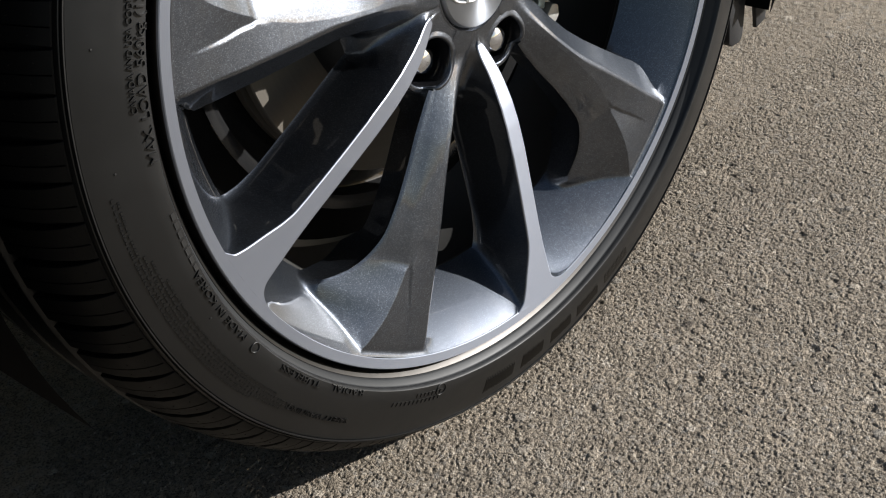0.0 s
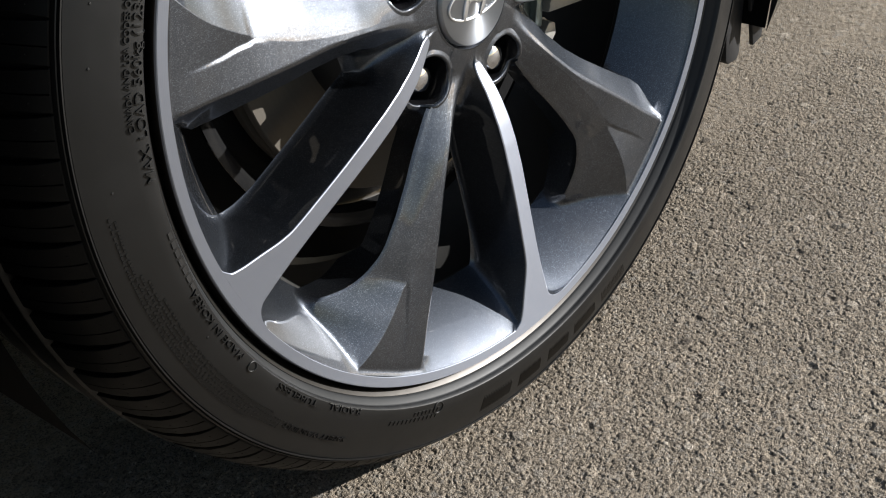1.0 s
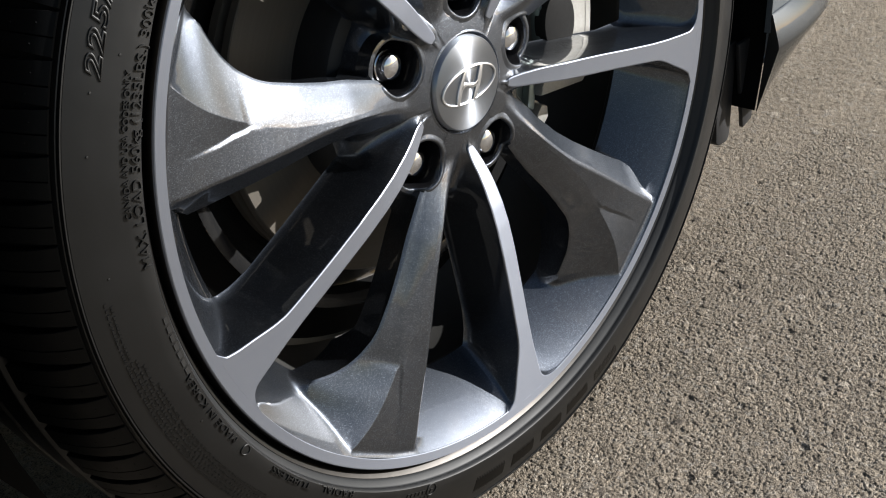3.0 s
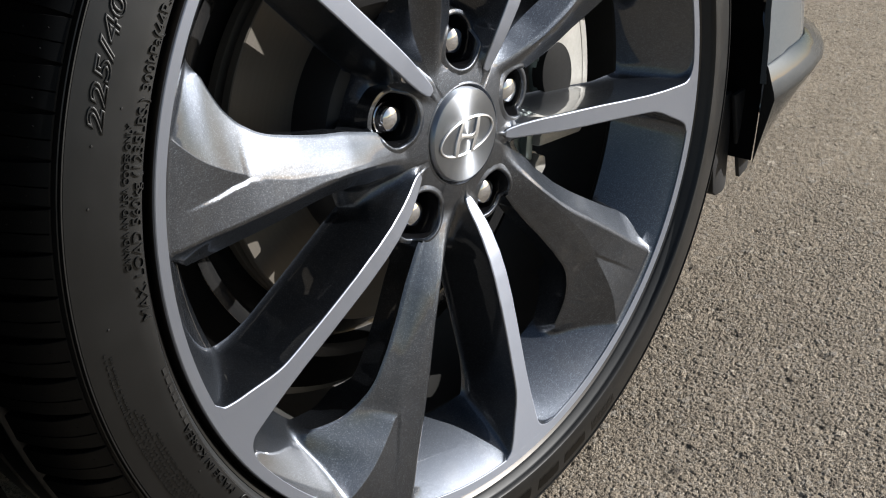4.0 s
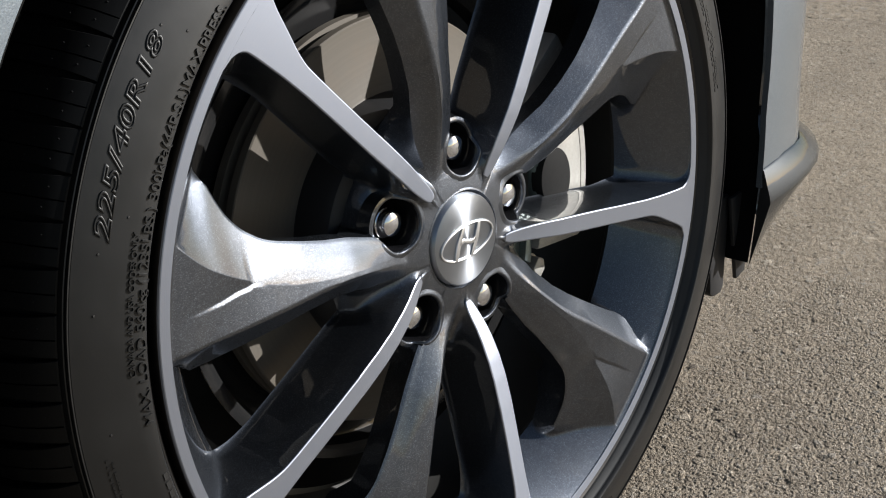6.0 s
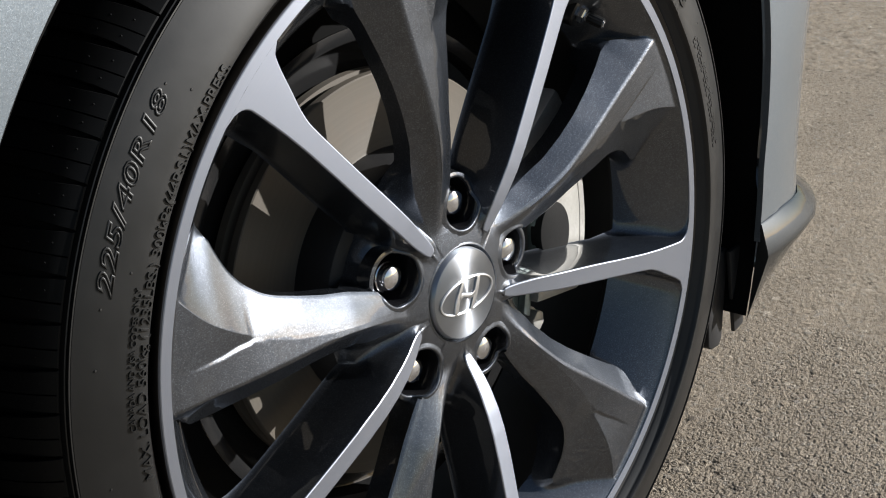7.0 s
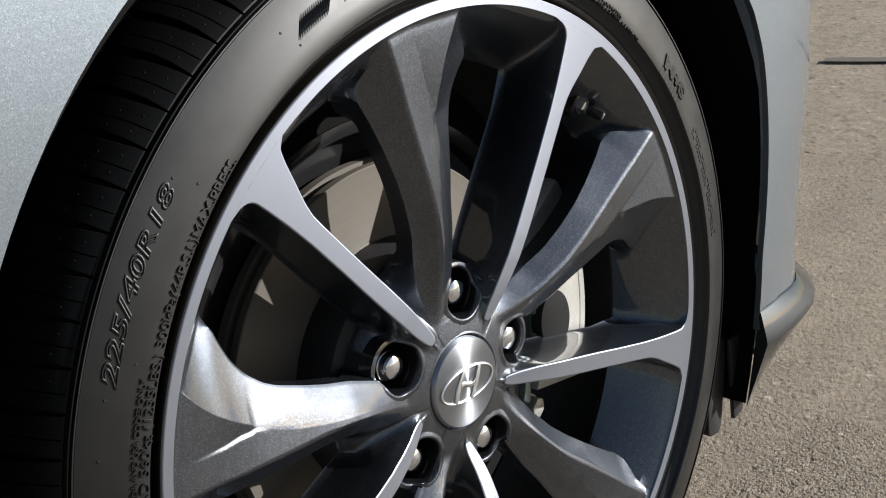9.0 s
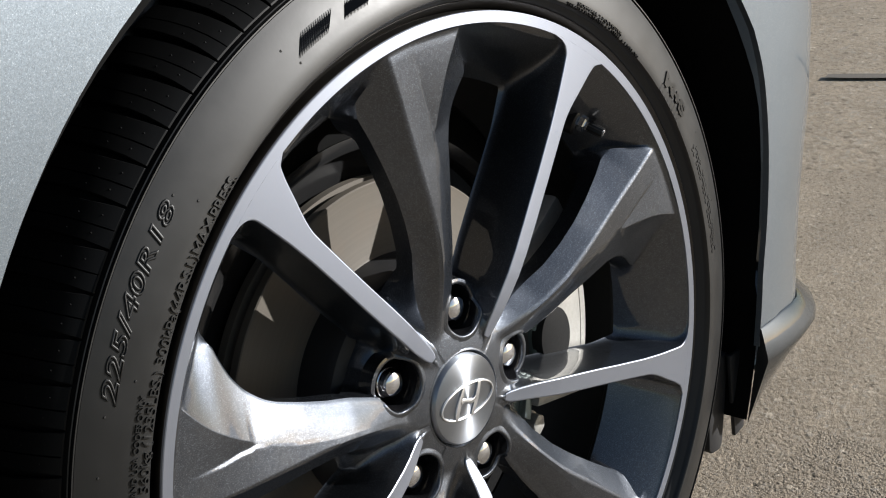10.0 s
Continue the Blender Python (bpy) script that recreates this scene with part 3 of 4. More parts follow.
emblem([(0.0243 * math.cos(t * math.tau / 72), 0.0106 * math.sin(t * math.tau / 72)) for t in range(72)], 0.00085, "oval", True)
for side in (1, -1):
    edge_a = [(side * (-0.0036 - 0.0098 * u - 0.0016 * math.sin(math.pi * u)), side * (0.0104 - 0.0195 * u)) for u in (0, 0.15, 0.3, 0.45, 0.6, 0.75, 0.9, 1.0)]
    edge_b = [(side * (-0.0008 - 0.0100 * u - 0.0004 * math.sin(math.pi * u)), side * (0.0106 - 0.0200 * u)) for u in (1.0, 0.9, 0.75, 0.6, 0.45, 0.3, 0.15, 0)]
    emblem_stroke(edge_a + edge_b, "slanted_bar")
emblem_stroke([(-0.0075 + 0.0150 * u, 0.0016 * math.sin(u * math.tau) + 0.0013) for u in (0, 0.15, 0.3, 0.5, 0.7, 0.85, 1)] + [(0.0075 - 0.0150 * u, -0.0016 * math.sin(u * math.tau) - 0.0013) for u in (0, 0.15, 0.3, 0.5, 0.7, 0.85, 1)], "curved_bar")

# lug pockets and nuts
def surface_y(x, z):
    """The casting's front face at a point of the hub."""
    r = math.hypot(x, z)
    deg = (math.degrees(math.atan2(z, x)) - 190) % 72 + 190
    cols = wheel_columns(max(0.033, min(r, 0.0779)))
    cols = cols + [(cols[0][0] + 72, cols[0][1], "f")]
    return float(np.interp(deg, [c[0] for c in cols], [c[1] for c in cols], left=cols[0][1]))


def pocket_mesh(centre):
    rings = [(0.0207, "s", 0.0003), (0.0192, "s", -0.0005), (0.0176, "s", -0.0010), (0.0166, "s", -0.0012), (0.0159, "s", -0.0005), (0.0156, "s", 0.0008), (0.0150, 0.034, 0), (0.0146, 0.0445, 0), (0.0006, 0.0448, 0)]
    n = 72
    v, f = [], []
    smooth_y = [np.mean([surface_y(centre.x + rr * math.cos(k * math.tau / n), centre.z + rr * math.sin(k * math.tau / n)) for rr in (0.0165, 0.0185)]) for k in range(n)]
    smooth_y = [np.mean([smooth_y[(k + d) % n] for d in range(-3, 4)]) for k in range(n)]
    for r, y, lift in rings:
        for k in range(n):
            x, z = r * math.cos(k * math.tau / n), r * math.sin(k * math.tau / n)
            if y == "s":
                yy = surface_y(centre.x + x, centre.z + z) if r > 0.0195 else smooth_y[k]
                v.append((x, (min(yy, 0.034) if r > 0.0195 else max(0.0165, min(0.0255, yy))) + lift, z))
            else:
                v.append((x, y, z))
    for i in range(len(rings) - 1):
        for k in range(n):
            l = (k + 1) % n
            f.append((i * n + k, (i + 1) * n + k, (i + 1) * n + l, i * n + l))
    # gunmetal on the rounded edge, near black on the bore's wall and floor
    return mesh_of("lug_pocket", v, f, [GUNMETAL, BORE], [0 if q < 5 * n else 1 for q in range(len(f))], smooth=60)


def nut_mesh():
    v, f, s = [], [], []
    prof = [(0.0090, 0.0440, 6), (0.0102, 0.0390, 6), (0.0102, 0.0315, 6), (0.0096, 0.0300, 0), (0.0090, 0.0296, 0), (0.0087, 0.0290, 0), (0.0085, 0.0262, 0), (0.0074, 0.0241, 0), (0.0052, 0.0228, 0), (0.0024, 0.0222, 0), (0.0002, 0.0221, 0)]
    n = 48
    for r, y, sides in prof:
        for k in range(n):
            a = k * math.tau / n
            rr = r
            if sides:
                w = ((a + math.pi / 6) % (math.tau / 6)) - math.pi / 6
                rr = min(r * math.cos(math.pi / 6) / math.cos(w) * 1.04, r * 1.02)
            v.append((rr * math.cos(a), y, rr * math.sin(a)))
    for i in range(len(prof) - 1):
        for k in range(n):
            l = (k + 1) % n
            f.append((i * n + k, (i + 1) * n + k, (i + 1) * n + l, i * n + l))
    return mesh_of("lug_nut", v, f, [CHROME], smooth=30)


nut = nut_mesh()
for k, l in enumerate(LUGS):
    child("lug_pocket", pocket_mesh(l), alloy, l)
    child("lug_nut", nut, alloy, Matrix.Translation(l) @ pose(0, 0, 0, 0, 13 * k + 5, 0), "chrome domed lug nut")

# valve stem
VALVE = Matrix.Translation(polar(0.2130, 41.3, 0.029)) @ pose(0, 0, 0, 24, 0, 14) @ Matrix.Scale(0.82, 4)
vv, vf = lathe([(0.0130, 0.012), (0.0128, 0.0045), (0.0112, 0.0030), (0.0070, 0.0028)], 28)
valve = child("valve", mesh_of("valve", vv, vf, [INKY], smooth=30), alloy, VALVE, "tyre valve with chrome nut on a black seal")
vv, vf = lathe([(0.0072, 0.004), (0.0072, -0.0022), (0.0062, -0.0034), (0.0040, -0.0036), (0.0038, -0.0060)], 6)
child("valve_nut", mesh_of("valve_nut", vv, vf, [BRIGHT], smooth=20), valve, None, "chrome hexagonal nut")
vv, vf = lathe([(0.0038, -0.0055), (0.0046, -0.0060), (0.0046, -0.0185), (0.0040, -0.0200), (0.0022, -0.0203), (0.0002, -0.0203)], 24)
for q in range(len(vv)):
    if -0.0190 < vv[q][1] < -0.0058 and (q % 24) % 2:
        vv[q][0] *= 0.90
        vv[q][2] *= 0.90
child("valve_cap", mesh_of("valve_cap", vv, vf, [INKY], smooth=20), valve, None, "dark ribbed cap")
vv, vf = lathe([(0.0030, -0.0200), (0.0030, -0.0209), (0.0024, -0.0213), (0.0002, -0.0213)], 12)
child("valve_tip", mesh_of("valve_tip", vv, vf, [BRIGHT], smooth=20), valve, None, "small bright tip")

# ---- tyre ----
SIDE = [(0.2553, -0.0030), (0.2558, -0.0052), (0.2568, -0.0062), (0.2600, -0.0064), (0.2660, -0.0050), (0.2730, -0.0028), (0.2800, -0.0003), (0.2860, 0.0021), (0.2900, 0.0040), (0.2925, 0.0052),
        (0.2930, 0.0064), (0.2934, 0.0044), (0.2941, 0.0045), (0.2946, 0.0072), (0.2951, 0.0058), (0.2956, 0.0062), (0.2961, 0.0095), (0.2963, 0.0130), (0.2985, 0.0180), (0.3050, 0.0310), (0.3105, 0.0500)]
CROWN = [(0.3110, 0.066), (0.3115, 0.0662), (0.3178, 0.0668), (0.3185, 0.0675), (0.3187, 0.0945), (0.3180, 0.0952), (0.3110, 0.0958), (0.3110, 0.1045), (0.3180, 0.1050), (0.3187, 0.1058), (0.3187, 0.130), (0.3180, 0.1308), (0.3110, 0.1315), (0.3110, 0.140), (0.3178, 0.1405), (0.3150, 0.175), (0.3080, 0.188), (0.295, 0.200), (0.27, 0.205), (0.247, 0.195)]


def flatten(v):
    """The contact patch: nothing of the tyre goes below the ground."""
    v = np.array(v, float)
    v[:, 2] = np.maximum(v[:, 2], 0.0008 - HUB.z)
    return v


tv, tf = lathe(SIDE + CROWN, 360)
tyre = child("tyre", mesh_of("tyre", flatten(tv), tf, [RUBBER], smooth=40), car, HUB, "black low-profile radial tyre with moulded lettering")

lv, lf = lathe([(0.2500, 0.0080), (0.2514, 0.0034), (0.2518, 0.0018), (0.2524, 0.0010), (0.2547, -0.0020), (0.2550, -0.0022), (0.2553, -0.0030)], 300)
child("rim_protector", mesh_of("rim_protector", lv, lf, [BEAD], smooth=60), tyre, None, "smooth raised bead of rubber beside the rim")

# shoulder blocks, one after another round the tread
BLOCKS = 84


def block_mesh():
    """A shoulder block between two deep grooves, split by a thin sipe, with small moulding pips."""
    prof = [(0.2964, 0.0092), (0.2973, 0.0095), (0.3006, 0.0127), (0.3050, 0.0187), (0.3100, 0.0282), (0.3143, 0.0412), (0.3172, 0.0560), (0.3176, 0.0600)]
    half = 180 / BLOCKS
    v, f = [], []
    cuts = [-1, -0.96, -0.5, 0.10, 0.118, 0.162, 0.18, 0.55, 0.96, 1]

    def spread(y, u):
        wide = half * float(np.interp(y, (0.009, 0.013, 0.020, 0.034, 0.060), (0.965, 0.93, 0.86, 0.80, 0.76)))
        return wide * u + 9 * (y - 0.0092) + 55 * (y - 0.0092) ** 2

    for r, y in prof:
        for u in cuts:
            dip = 0.0007 if abs(u) == 1 else (0.0026 if 0.11 < u < 0.17 and y > 0.010 else 0)
            v.append(polar(r - dip, spread(y, u), y))
    n = len(cuts)
    for i in range(len(prof) - 1):
        for k in range(n - 1):
            f.append((i * n + k, i * n + k + 1, (i + 1) * n + k + 1, (i + 1) * n + k))
    low = len(v)
    for r, y in prof:
        for u in (-1, 1):
            v.append(polar(max(0.2935, r - 0.0085), spread(y, u), y + 0.001))
    for i in range(len(prof) - 1):
        f.append((i * n, (i + 1) * n, low + 2 * i + 2, low + 2 * i))
        f.append((i * n + n - 1, low + 2 * i + 1, low + 2 * i + 3, (i + 1) * n + n - 1))
    e = len(prof) - 1
    f.append(tuple([e * n + k for k in range(n)] + [low + 2 * e + 1, low + 2 * e]))
    for u, y in ((-0.42, 0.0160), (0.55, 0.0175), (-0.30, 0.0265), (0.62, 0.0290)):
        r = float(np.interp(y, [p[1] for p in prof], [p[0] for p in prof]))
        mid = spread(y, u)
        base = len(v)
        for q in range(6):
            dy, da = 0.0007 * math.sin(q * math.tau / 6), math.degrees(0.0007 / r) * math.cos(q * math.tau / 6)
            v.append(polar(float(np.interp(y + dy, [p[1] for p in prof], [p[0] for p in prof])) - 0.0001, mid + da, y + dy))
        v.append(polar(r + 0.0003, mid, y - 0.0002))
        f += [(base + q, base + (q + 1) % 6, base + 6) for q in range(6)]
    return v, f


bv, bf = block_mesh()
block = mesh_of("tread_block", bv, bf, [TREAD], smooth=25)
for k in range(BLOCKS):
    deg = 360 / BLOCKS * k
    if abs((deg - 270 + 180) % 360 - 180) < 14:
        turned = [Matrix.Rotation(radians(-deg), 3, "Y") @ Vector(p) for p in bv]
        low = mesh_of("tread_block", [Matrix.Rotation(radians(deg), 3, "Y") @ Vector(p) for p in flatten(turned)], bf, [TREAD], smooth=25)
        child("tread_block", low, tyre, pose(0, 0, 0, 0, -deg, 0))
    else:
        child("tread_block", block, tyre, pose(0, 0, 0, 0, -deg, 0))

# ---- moulded lettering on the sidewall ----
side_y = along([(r, y) for r, y in SIDE])


def glyphs(text, size, slant, outline=False, bold=0.012):
    cu = bpy.data.curves.new("lettering", "FONT")
    cu.body, cu.size, cu.shear, cu.extrude, cu.resolution_u = text, size, slant, 0.00045, 3
    cu.space_character, cu.offset = (0.88, size * bold) if size > 0.009 else (1.0, 0.0)
    if outline:
        cu.fill_mode, cu.extrude, cu.bevel_depth, cu.bevel_resolution, cu.offset = "NONE", 0.0, 0.00042, 1, size * 0.014
        cu.space_character = 1.1
    ob = bpy.data.objects.new("lettering", cu)
    scene.collection.objects.link(ob)
    bpy.context.view_layer.update()
    me = bpy.data.meshes.new_from_object(ob.evaluated_get(bpy.context.evaluated_depsgraph_get()))
    bpy.data.objects.remove(ob)
    bpy.data.curves.remove(cu)
    return me


def letter(text, deg_from, deg_to, r, height, slant=0.0, proud=0.0004, mat=None, name="lettering", label="", outline=False, bold=0.012):
    """Text that reads clockwise round the wheel with its top outwards, stretched from one angle to the other."""
    me = glyphs(text, height / 0.70, slant, outline, bold)
    bm = bmesh.new()
    bm.from_mesh(me)
    levels = 10 if height > 0.006 else 4
    for i in range(-2, levels + 2):
        bmesh.ops.bisect_plane(bm, geom=bm.verts[:] + bm.edges[:] + bm.faces[:], plane_co=(0, height * (i + 0.5) / levels, 0), plane_no=(0, 1, 0))
    bm.to_mesh(me)
    bm.free()
    n = len(me.vertices)
    co = np.zeros(n * 3)
    me.vertices.foreach_get("co", co)
    co = co.reshape(-1, 3)
    x0, x1 = co[:, 0].min(), co[:, 0].max()
    deg = deg_from + (co[:, 0] - x0) / (x1 - x0) * (deg_to - deg_from)
    rr = r + co[:, 1]
    a = np.radians(deg)
    y = side_y(rr) - proud - co[:, 2]
    me.vertices.foreach_set("co", np.stack([rr * np.cos(a), y, rr * np.sin(a)], -1).reshape(-1))
    me.materials.clear()
    me.materials.append(mat or RUBBER)
    me.update()
    return child(name, me, tyre, None, label)


letter("225/40R18", 158.0, 136.8, 0.2778, 0.0070, 0.25, 0.0003, None, "size_lettering", "raised black outlined size lettering", True)
letter("MAX. LOAD 560kg (1235LBS.) 300kPa(44P.S.I.)MAX.PRESS.", 178.2, 130.8, 0.2576, 0.0050, 0, 0.0006, None, "load_lettering")
letter("CANADA AND USA CODES ONLY", 172.2, 156.6, 0.2640, 0.0030, 0, 0.0005, None, "code_lettering")
letter("MADE IN KOREA", -154.0, -166.8, 0.2582, 0.0040, 0, 0.0005, None, "origin_lettering")
letter("TUBELESS", -137.6, -145.8, 0.2577, 0.0040, 0, 0.0005, None, "type_lettering")
letter("RADIAL", -128.7, -135.3, 0.2565, 0.0040, 0, 0.0005, None, "type_lettering")
letter("SAFETY WARNING", -128.6, -140.1, 0.2768, 0.0034, 0, 0.0005, None, "warning_lettering")
letter("M+S", 37.4, 29.6, 0.2640, 0.0105, 0, 0.0008, INKY, "season_lettering", "", False, 0.05)
letter("SIDEWALL 2 POLYESTER", 63.0, 51.4, 0.2592, 0.0024, 0, 0.0004, INKY, "ply_lettering")
letter("TREAD 2 POLYESTER + 2 STEEL + 1 NYLON", 65.4, 45.9, 0.2560, 0.0024, 0, 0.0004, INKY, "ply_lettering")


def bars(name, spans, label=""):
    """Small moulded bars: (first angle, last angle, radius, height)."""
    v, f = [], []
    for d0, d1, r, h in spans:
        base = len(v)
        for rr in (r, r + h):
            for u in range(4):
                d = d0 + (d1 - d0) * u / 3
                for lift in (-0.0006, 0.0005):
                    v.append(polar(rr, d, float(side_y(rr)) - lift))
        n = 8
        for u in range(3):
            q = base + 2 * u
            f += [(q, q + 2, q + 2 + n, q + n), (q, q + n, q + n + 1, q + 1), (q + 1, q + n + 1, q + n + 3, q + 3), (q, q + 1, q + 3, q + 2), (q + n, q + n + 2, q + n + 3, q + n + 1)]
    me = mesh_of(name, v, f, [RUBBER], smooth=0)
    return tagged(child(name, me, tyre), label, kind="stuff")


rng = random.Random(5)
spans = []
for line, (d0, d1) in enumerate(((-179.5, -146), (-179, -141), (-172, -140), (-171, -139), (-168, -143))):
    d = d0
    while d < d1:
        w = rng.uniform(0.15, 0.55)
        spans.append((d, d + w, 0.2832 - 0.0024 * line, 0.0011))
        d += w + rng.choice((0.10, 0.10, 0.3))
bars("small_print", spans, "fine moulded print")
spans = [(-175.2 + 1.25 * k, -174.3 + 1.25 * k, 0.2560, 0.0040) for k in range(7)]
spans += [(-121.5 + 0.85 * k, -121.0 + 0.85 * k, 0.2650, 0.0030) for k in range(12)] + [(-117 + 0.8 * k, -116.5 + 0.8 * k, 0.2605, 0.0028) for k in range(7)]
spans += [(19 - 1.0 * k, 19.6 - 1.0 * k, 0.2655, 0.0030) for k in range(5)] + [(10 - 1.0 * k, 10.6 - 1.0 * k, 0.2655, 0.0030) for k in range(5)] + [(37 - 1.0 * k, 37.7 - 1.0 * k, 0.2568, 0.0060) for k in range(8)]
for row in range(3):
    spans += [(23.0 - 0.9 * k, 23.55 - 0.9 * k, 0.2690 - 0.0034 * row, 0.0022) for k in range(22) if (k * 7 + row * 3) % 5]
bars("fine_print", spans, "fine moulded code print")


def ring_mark(deg, r, size):
    cx = polar(r, deg, 0)
    pts = []
    for t in range(20):
        x, z = cx.x + size * math.cos(t * math.tau / 20), cx.z + size * math.sin(t * math.tau / 20)
        pts.append((x, float(side_y(math.hypot(x, z))) - 0.0003, z))
    me = sweep(pts, 0.00045, closed=True)
    me.materials.append(RUBBER)
    child("round_mark", me, tyre)


ring_mark(-151.6, 0.2602, 0.0030)
ring_mark(-112.0, 0.2610, 0.0042)
for deg, r in ((136.2, 0.2815), (135.4, 0.2696), (155.2, 0.2700), (159.1, 0.2815), (165.2, 0.2820), (116.4, 0.2790), (115.4, 0.2680), (178, 0.2790), (-160, 0.2665), (24, 0.2790), (12, 0.2760)):
    bvv, bff = lathe([(0.0001, -0.0003), (0.0006, -0.00025), (0.0009, 0.0003)], 10)
    child("moulding_pip", mesh_of("moulding_pip", bvv, bff, [RUBBER]), tyre, polar(r, deg, float(side_y(r))))


def block_mark(deg0, deg1, r0, r1, lean):
    """A letter-sized plain shape with a finely hatched, ridged face, all one mesh."""
    v, f = [], []
    lines, across = 34, 5
    for i in range(lines + 1):
        up = 0.0 if i in (0, lines) else (0.0009 if i % 2 else 0.0003)
        for k in range(across):
            w = k / (across - 1)
            r = r0 + (r1 - r0) * w
            d = deg0 + (deg1 - deg0) * i / lines + lean * w
            v.append(polar(r, d, float(side_y(r)) + 0.0003 - (up if 0 < k < across - 1 else min(up, 0.0003))))
    for i in range(lines):
        for k in range(across - 1):
            q = i * across + k
            f.append((q, q + across, q + across + 1, q + 1))
    child("maker_mark", mesh_of("maker_mark", v, f, [INKY], smooth=0), tyre, None, "black hatched plain block")


for d0, d1 in ((-94.9, -101.4), (-88.2, -93.2), (-81.4, -86.4), (-74.5, -80.0), (-66.4, -72.8)):
    block_mark(d0, d1, 0.2685, 0.2855, 0.4)
block_mark(115.4, 110.0, 0.2700, 0.2792, -2.2)
for k in range(5):
    block_mark(107.4 - 5.8 * k, 103.2 - 5.8 * k, 0.2700, 0.2785, -1.5)

# ---- brakes ----
rv, rf = lathe([(0.030, 0.047), (0.076, 0.047), (0.0835, 0.051), (0.0855, 0.056), (0.0865, 0.0773), (0.0880, 0.0780), (0.1352, 0.0780), (0.1360, 0.0787), (0.1360, 0.0845), (0.1300, 0.0850), (0.1300, 0.0915), (0.1360, 0.0920), (0.1360, 0.0985), (0.076, 0.0990)], 200)
disc = child("brake_disc", mesh_of("brake_disc", rv, rf, [ROTOR], smooth=30), car, HUB, "steel brake disc with rusty wear rings")
hv, hf = lathe([(0.0868, 0.0776), (0.0860, 0.0555), (0.0840, 0.0505), (0.0765, 0.0466), (0.012, 0.0466)], 120)
child("disc_hat", mesh_of("disc_hat", hv, hf, [PLASTIC]), disc, None, "dark disc hat")
sv, sf = lathe([(0.020, 0.104), (0.150, 0.104), (0.1540, 0.1020), (0.1560, 0.0900), (0.1600, 0.0885), (0.1650, 0.0890)], 120)
shield = child("dust_shield", mesh_of("dust_shield", sv, sf, [SHIELD]), car, HUB, "thin pressed dust shield")
# added ring: stops sunlight through the spokes and keeps the openings black
sv, sf = lathe([(0.1645, 0.0915), (0.175, 0.100), (0.192, 0.108), (0.196, 0.125)], 90)
child("light_stop_ring", mesh_of("light_stop_ring", sv, sf, [LINER]), shield, None, "added black ring that stops light through the spokes")
def sector(r0, r1, a0, a1, b0, b1, step=3):
    """An outline between two radii; the outer arc runs from a0 to a1 degrees, the inner one from b1 back to b0."""
    n = max(3, int((a1 - a0) / step))
    outer = [(r1 * math.cos(radians(a0 + (a1 - a0) * i / n)), r1 * math.sin(radians(a0 + (a1 - a0) * i / n))) for i in range(n + 1)]
    return outer + [(r0 * math.cos(radians(b1 + (b0 - b1) * i / n)), r0 * math.sin(radians(b1 + (b0 - b1) * i / n))) for i in range(n + 1)]


caliper = part("brake_caliper", prism_bm(sector(0.128, 0.1775, -23, 30, -29, 28), 0.050, 0.108, 0.004), CAST, car, "pale cast brake caliper", HUB)
part("caliper_bridge", prism_bm(sector(0.1687, 0.1745, -21, 27, -21, 27), 0.0496, 0.0510, 0.0003), CAST, caliper)
HOUSING = make_plain("dark_cast_housing", (0.009, 0.009, 0.009), 0.70, 0.0, 220, 0.25, 0.3)
HOUSING.node_tree.nodes["Principled BSDF"].inputs["Specular IOR Level"].default_value = 0.12
part("piston_housing", prism_bm([(0.1345 + 0.0165 * math.cos(t * math.tau / 40), -0.013 + 0.0225 * math.sin(t * math.tau / 40)) for t in range(40)], 0.0462, 0.056, 0.0007), HOUSING, caliper, "dark rounded piston housing", (0, 0, 0))
part("caliper_bracket", prism_bm([(0.094, -0.075), (0.104, -0.079), (0.112, -0.040), (0.112, 0.050), (0.104, 0.066), (0.096, 0.060)], 0.062, 0.071, 0.002), ZINC, caliper, "zinc-plated bracket")
part("pad_plate", prism_bm([(0.1206, 0.022), (0.1262, 0.020), (0.1245, -0.030), (0.1182, -0.027)], 0.0520, 0.0600, 0.0008), ZINC, caliper, "bright ribbed edge of the pad")
for z in range(9):
    part("rib", prism_bm([(0.1212 - 0.00006 * z, 0.019 - 0.0055 * z), (0.1252 - 0.00006 * z, 0.018 - 0.0055 * z), (0.1252 - 0.00006 * z, 0.0150 - 0.0055 * z), (0.1212 - 0.00006 * z, 0.0160 - 0.0055 * z)], 0.0512, 0.0524, 0.0003), ZINC, caliper)
part("guide_pin", prism_bm([(0.1087, -0.048), (0.1161, -0.050), (0.1114, -0.0735), (0.1037, -0.0680)], 0.0560, 0.0640, 0.0025), ZINC, caliper, "blue-grey zinc guide pin")
bolt = part("guide_bolt", prism_bm([(0.0068 * math.cos(t * math.tau / 6), 0.0085 * math.sin(t * math.tau / 6)) for t in range(6)], 0.0, 0.014, 0.0015), CAST, caliper, "pale hexagonal bolt head", Matrix.Translation((0.1178, 0.0545, -0.0785)) @ pose(0, 0, 0, 0, 24, 0))
part("bolt_washer", prism_bm([(0.0090 * math.cos(t * math.tau / 20), 0.0090 * math.sin(t * math.tau / 20)) for t in range(20)], 0.0090, 0.0108, 0.0004), CAST, bolt)
kv, kf = lathe([(0.001, 0.11), (0.055, 0.11), (0.07, 0.13), (0.06, 0.2), (0.03, 0.3)], 40)
